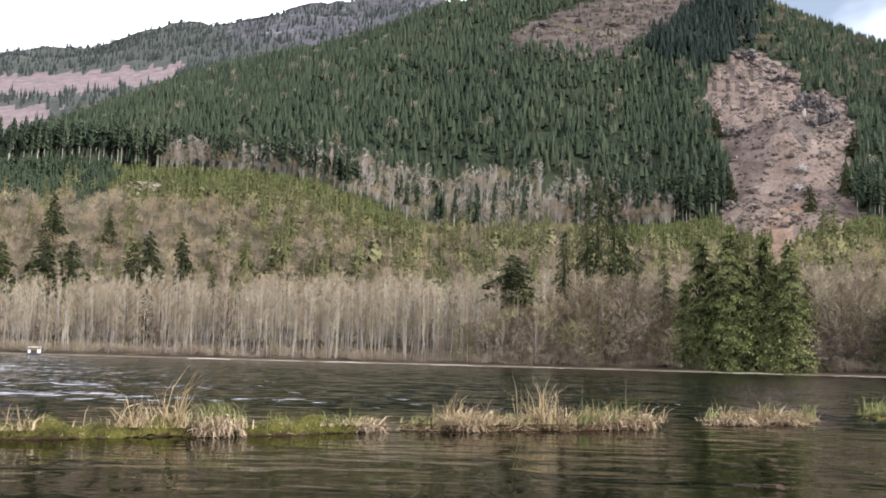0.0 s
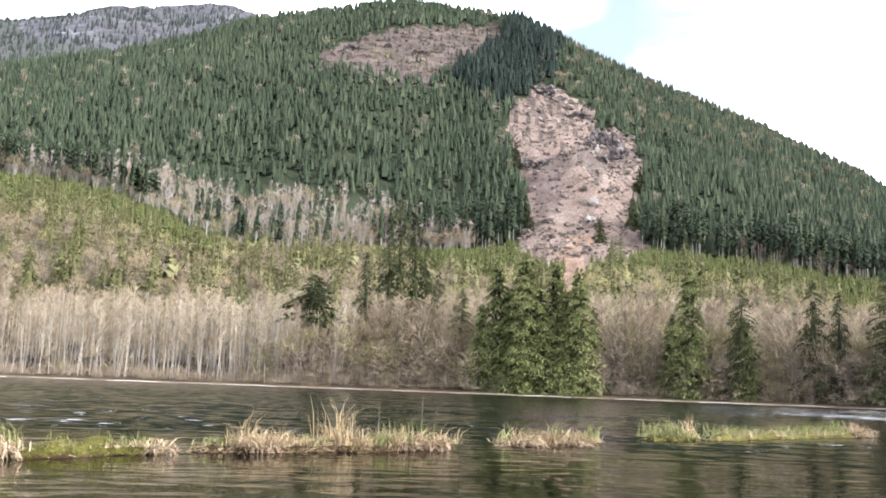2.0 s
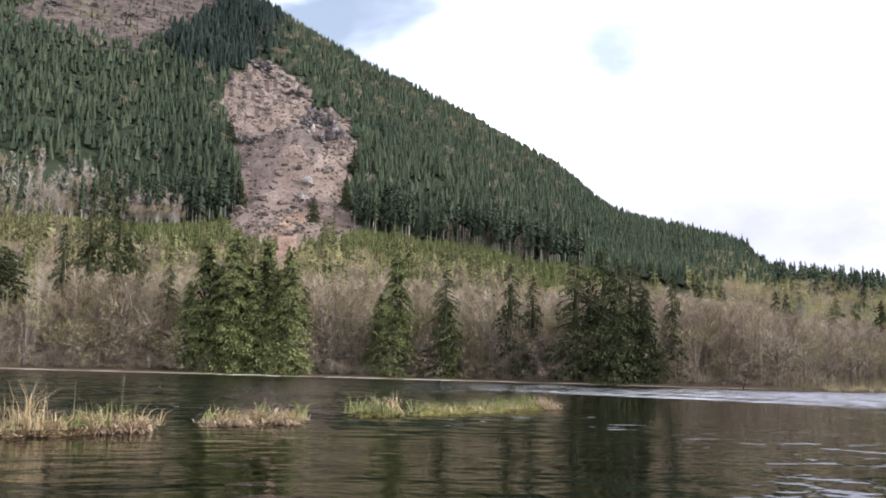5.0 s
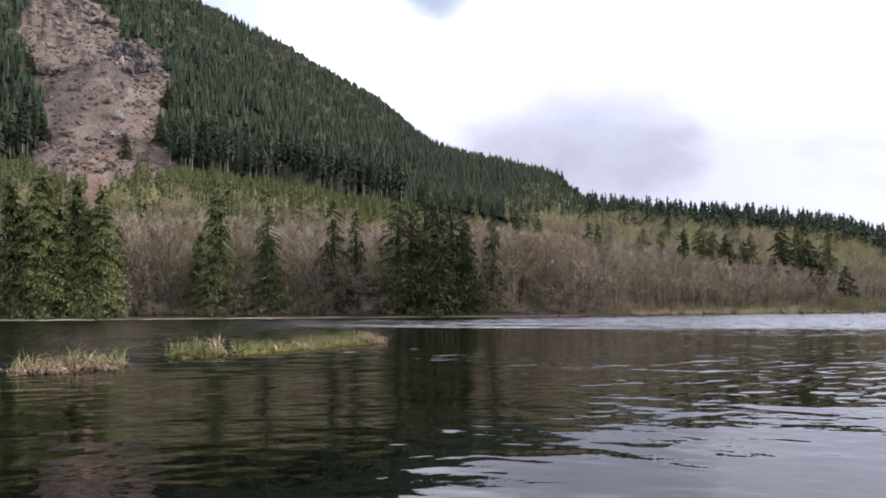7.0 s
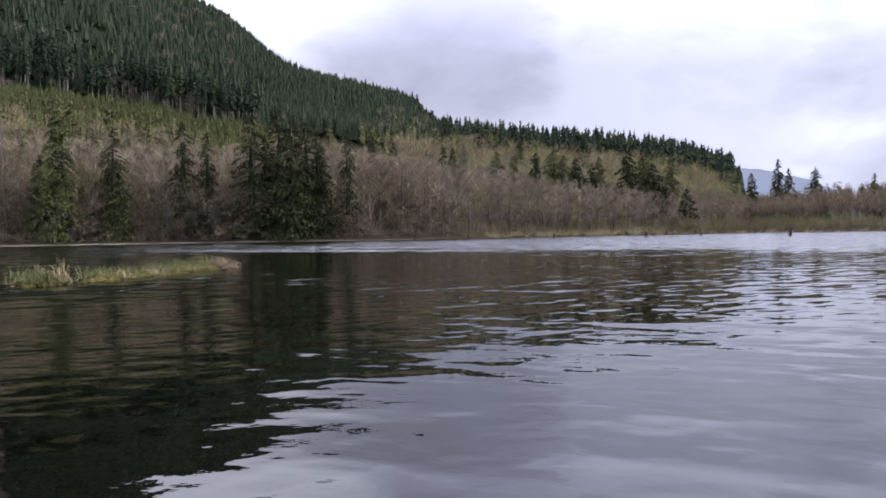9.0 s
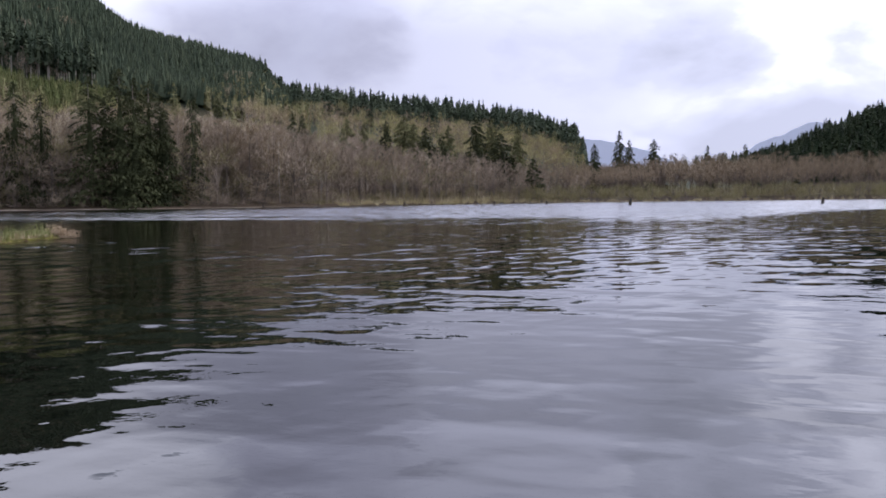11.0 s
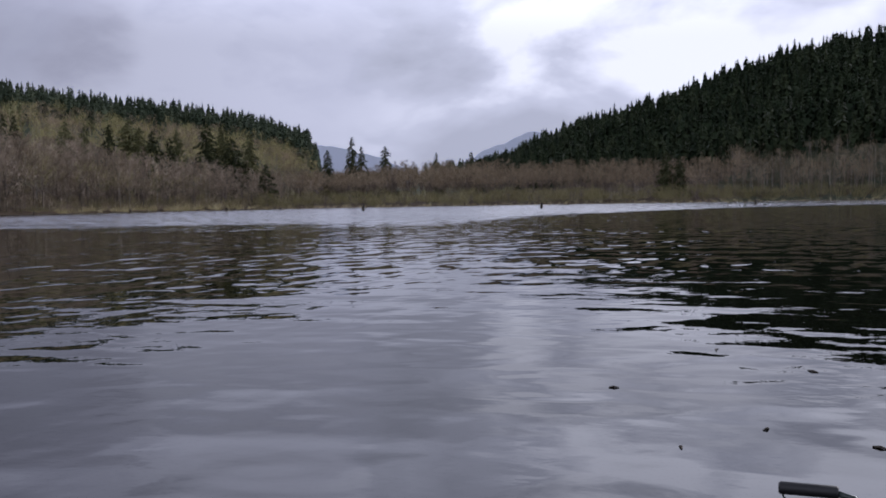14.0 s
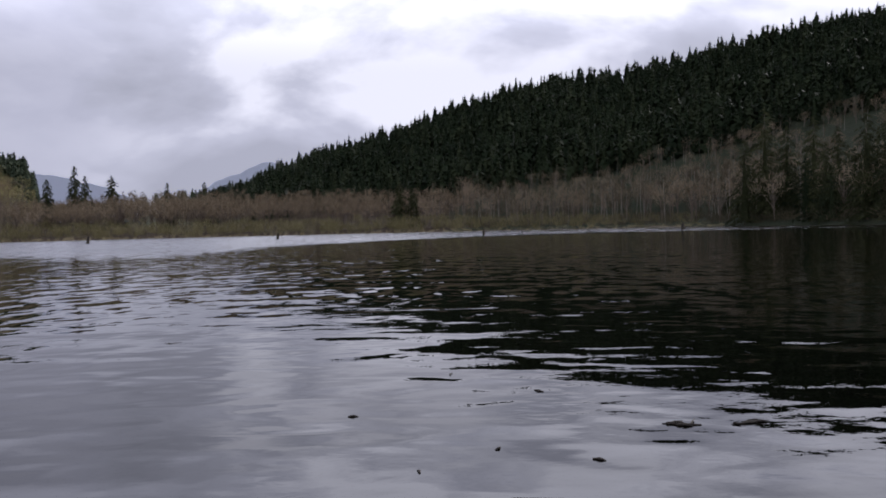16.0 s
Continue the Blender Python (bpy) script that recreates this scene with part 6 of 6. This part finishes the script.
def root_mass(islet, az_, seed, rad, tall, n=130):
    """A low tangle of dead roots and stalks, some lying, some hanging over the rim of an islet."""
    rng_ = np.random.default_rng(seed)
    t = rng_.random(n) * 6.283
    start = np.stack([np.cos(t), 0.6 * np.sin(t), 0 * t], -1) * (rad * rng_.random(n) ** 0.6 * 0.8)[:, None]
    lump = 0.75 + 0.25 * np.sin(3.1 * t + seed) + 0.15 * np.sin(7 * t)
    start[:, 2] = tall * lump * rng_.uniform(0.35, 1.0, n) * (1 - 0.6 * (start[:, 0] ** 2 + start[:, 1] ** 2) / rad ** 2)
    d_ = start * [1, 1, 0] / rad + rng_.normal(size=(n, 3)) * [0.75, 0.6, 0.22]
    d_ *= (rad * rng_.uniform(0.15, 0.6, n) ** 1.0 / np.linalg.norm(d_, axis=1))[:, None]
    mid = start + d_ * 0.55 + rng_.normal(size=(n, 3)) * [0.02, 0.02, 0.012]
    tip = start + d_ * rng_.uniform(0.9, 1.2, n)[:, None]
    tip[:, 2] -= tall * rng_.uniform(0.1, 0.9, n)
    tip[:, 2] = np.maximum(tip[:, 2], -0.02)
    side = np.stack([-d_[:, 1], d_[:, 0], rng_.normal(size=n) * 0.05], -1)
    side *= (rng_.uniform(0.004, 0.012, n) / np.linalg.norm(side, axis=1))[:, None]
    v = np.stack([start - side, start + side, mid - side, mid + side, tip], 1).reshape(-1, 3)
    k_ = np.arange(n)[:, None] * 5
    ob = part("root_mass", (v, np.concatenate([k_ + [0, 1, 3], k_ + [0, 3, 2], k_ + [2, 3, 4]])), ROOTS, islet, "tangle of pale dead roots", tone=np.repeat(rng_.random(n), 5))
    tagged(ob, kind="stuff")
    d_ = way(az_) * (float(LINE(az_)) + 0.12)
    ob.matrix_basis = pose(d_.x, d_.y, 0.0, 0, 0, az_)


MOSS_BLADES = plant("short moss", (0.03, 0.028, 0.01), (0.12, 0.115, 0.03), (0.24, 0.22, 0.07), 1.6)
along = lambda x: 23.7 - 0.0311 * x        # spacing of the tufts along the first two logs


def fill(rng_, a0, a1, what, count, n, h, base_r):
    return [(rng_.uniform(min(a0, a1), max(a0, a1)), what, n, h * rng_.uniform(0.45, 1.45), base_r * rng_.uniform(0.6, 1.1)) for _ in range(count)]


g = np.random.default_rng(77)
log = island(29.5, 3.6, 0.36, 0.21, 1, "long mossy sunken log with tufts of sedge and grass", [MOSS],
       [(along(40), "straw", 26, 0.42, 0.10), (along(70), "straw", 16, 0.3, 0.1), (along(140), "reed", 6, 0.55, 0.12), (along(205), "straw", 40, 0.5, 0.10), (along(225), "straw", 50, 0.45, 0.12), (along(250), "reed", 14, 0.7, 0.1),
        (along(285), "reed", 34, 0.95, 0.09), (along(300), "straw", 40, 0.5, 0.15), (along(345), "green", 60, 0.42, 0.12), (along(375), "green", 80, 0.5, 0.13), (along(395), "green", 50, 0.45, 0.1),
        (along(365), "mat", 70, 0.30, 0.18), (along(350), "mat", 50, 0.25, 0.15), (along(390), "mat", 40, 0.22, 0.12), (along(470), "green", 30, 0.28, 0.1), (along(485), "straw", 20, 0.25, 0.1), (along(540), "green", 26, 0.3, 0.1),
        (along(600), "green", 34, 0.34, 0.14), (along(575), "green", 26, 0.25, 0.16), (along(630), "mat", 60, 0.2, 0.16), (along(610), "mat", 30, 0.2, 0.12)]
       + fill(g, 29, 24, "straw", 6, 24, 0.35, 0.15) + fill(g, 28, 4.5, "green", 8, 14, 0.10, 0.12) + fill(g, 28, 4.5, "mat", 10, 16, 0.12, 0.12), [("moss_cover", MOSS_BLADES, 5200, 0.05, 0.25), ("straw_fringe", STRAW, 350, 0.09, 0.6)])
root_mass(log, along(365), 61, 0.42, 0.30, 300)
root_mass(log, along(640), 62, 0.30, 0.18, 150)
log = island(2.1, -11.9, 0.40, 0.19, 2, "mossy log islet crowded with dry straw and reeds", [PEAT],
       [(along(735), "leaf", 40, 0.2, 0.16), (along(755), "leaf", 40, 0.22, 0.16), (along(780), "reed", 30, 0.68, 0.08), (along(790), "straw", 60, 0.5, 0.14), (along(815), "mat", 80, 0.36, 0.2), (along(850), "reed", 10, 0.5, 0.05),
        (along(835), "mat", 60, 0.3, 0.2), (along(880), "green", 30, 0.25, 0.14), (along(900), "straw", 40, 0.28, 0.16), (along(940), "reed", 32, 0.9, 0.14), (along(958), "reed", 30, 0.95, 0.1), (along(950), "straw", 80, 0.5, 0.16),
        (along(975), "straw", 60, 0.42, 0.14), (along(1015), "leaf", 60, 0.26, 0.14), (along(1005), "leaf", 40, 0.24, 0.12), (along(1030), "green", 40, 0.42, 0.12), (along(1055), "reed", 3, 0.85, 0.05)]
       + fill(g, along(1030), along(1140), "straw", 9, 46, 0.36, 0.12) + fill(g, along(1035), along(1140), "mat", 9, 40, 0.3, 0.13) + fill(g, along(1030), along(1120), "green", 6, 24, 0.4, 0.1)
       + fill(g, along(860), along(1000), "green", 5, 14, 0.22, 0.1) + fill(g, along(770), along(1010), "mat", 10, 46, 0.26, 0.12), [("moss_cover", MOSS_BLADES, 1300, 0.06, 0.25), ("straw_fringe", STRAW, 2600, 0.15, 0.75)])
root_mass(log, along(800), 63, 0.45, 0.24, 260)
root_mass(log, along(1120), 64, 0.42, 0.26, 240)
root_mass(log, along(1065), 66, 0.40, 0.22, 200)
log = island(-14.8, -20.6, 0.55, 0.13, 3, "low islet of dry straw with fresh green blades", [PEAT],
       fill(g, -15.2, -20.2, "mat", 14, 40, 0.30, 0.15) + fill(g, -15.1, -20.2, "straw", 8, 30, 0.34, 0.12) + fill(g, -15.1, -20.3, "leaf", 11, 14, 0.46, 0.09) + [(-18.2, "leaf", 20, 0.55, 0.08), (-15.4, "leaf", 16, 0.5, 0.08)], [("moss_cover", MOSS_BLADES, 200, 0.05, 0.25), ("straw_fringe", STRAW, 1000, 0.16, 0.7)])
root_mass(log, -16.2, 67, 0.6, 0.20, 240)
root_mass(log, -18.6, 68, 0.65, 0.22, 260)
island(-22.9, -26.0, 0.6, 0.14, 4, "green grassy islet with a dry tuft at one end", [MOSS],
       fill(g, -23.1, -25.5, "green", 10, 44, 0.45, 0.15) + fill(g, -23.1, -25.8, "leaf", 8, 30, 0.36, 0.2) + [(-25.4, "straw", 70, 0.75, 0.12), (-25.6, "reed", 30, 0.75, 0.08), (-24.4, "green", 30, 0.75, 0.12)], [("moss_cover", MOSS_BLADES, 700, 0.05, 0.25), ("straw_fringe", STRAW, 200, 0.14, 0.5)])
log = island(-26.3, -34.5, 0.65, 0.16, 5, "long low islet of bright green grass", [MOSS],
       fill(g, -26.6, -33.4, "green", 22, 40, 0.45, 0.17) + fill(g, -26.6, -33.4, "leaf", 13, 28, 0.42, 0.17) + fill(g, -26.5, -33, "straw", 8, 26, 0.3, 0.15) + fill(g, -26.5, -33.5, "mat", 16, 26, 0.2, 0.24) + fill(g, -33.4, -34.3, "mat", 9, 50, 0.42, 0.22), [("moss_cover", MOSS_BLADES, 1500, 0.05, 0.25), ("straw_fringe", STRAW, 500, 0.14, 0.5)])

root_mass(log, -33.9, 69, 0.7, 0.38, 340)

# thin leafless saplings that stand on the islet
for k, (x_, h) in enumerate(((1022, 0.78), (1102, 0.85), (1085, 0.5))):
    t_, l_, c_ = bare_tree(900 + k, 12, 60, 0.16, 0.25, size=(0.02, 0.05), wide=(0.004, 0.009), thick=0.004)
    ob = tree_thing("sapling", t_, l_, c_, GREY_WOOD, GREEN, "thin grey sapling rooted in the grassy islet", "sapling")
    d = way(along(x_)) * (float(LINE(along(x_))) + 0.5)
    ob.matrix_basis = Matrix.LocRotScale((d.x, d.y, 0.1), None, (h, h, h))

# ---- bits afloat, and the handle beside the camera ----
for k, (a, el_, ln) in enumerate(((-85.6, -8.4, 0.12), (-90.6, -9.4, 0.1), (-98.6, -11.2, 0.21), (-102.2, -11.0, 0.22), (-88.2, -12.6, 0.06), (-83.6, -13.8, 0.05), (-94.0, -13.2, 0.07), (-79.9, -10.6, 0.06))):
    d = way(a) * (EYE / math.tan(radians(-el_)))
    s = Shape().tube([(-ln / 2, 0, 0), (0, ln * 0.08, 0.004), (ln / 2, -ln * 0.05, 0)], [0.004, 0.006, 0.002], 5)
    if ln > 0.2:
        spray = np.random.default_rng(k)
        for q in range(9):
            x_, y_ = (spray.random(2) - 0.5) * [ln * 0.9, ln * 0.3]
            d_ = spray.normal(size=2) * 0.05
            s.tube([(x_, y_, 0), (x_ + d_[0] * 0.6, y_ + d_[1] * 0.5, 0.004), (x_ + d_[0], y_ + d_[1], 0.012 * spray.random())], [0.008, 0.006, 0.002], 4)
    ob = tagged(new("floating_twig", mesh_of("floating_twig", *s.arrays(), [DARK_WOOD])), "small dark twig floating on the water", "twig", "floating twigs")
    ob.matrix_basis = pose(d.x, d.y, 0.002, 0, 0, 40 * k)

REACH = 1.6
handle = tagged(new("rod_handle"), "bent dark tube with a black rubber grip", "handle")
e0, e1 = way(-88.85, -15.6) * REACH, way(-91.95, -15.62) * REACH
e2, e3, e4 = way(-92.8, -15.9) * REACH, way(-93.6, -17.0) * REACH, way(-93.9, -19.5) * REACH
up = Vector((0, 0, EYE))
gdir = (e1 - e0).normalized()
part("grip", Shape().tube([tuple(q + up) for q in (e0, e0 + gdir * 0.003, e1 - gdir * 0.003, e1)], [0.0075, 0.0095, 0.0095, 0.0075], 14), RUBBER, handle, "black rubber grip", smooth=True)
part("tube", Shape().tube([tuple(q + up) for q in (e1 - gdir * 0.01, e2, e3, e4)] + [(e4.x * 1.01, e4.y * 1.01, 0.3), (e4.x * 1.02, e4.y * 1.02, -0.5)], [0.0048] * 6, 10), TUBE, handle, smooth=True)
w0, w1 = e0 + gdir * 0.006 + up, e1 - gdir * 0.012 + up
arc = [w0.lerp(w1, q) - Vector((0, 0, 0.010 + 0.03 * math.sin(q * math.pi) ** 0.7)) for q in np.linspace(0, 1, 9)]
part("wire_guard", Shape().tube([tuple(q) for q in arc], [0.0018] * 9, 6), TUBE, handle, smooth=True)
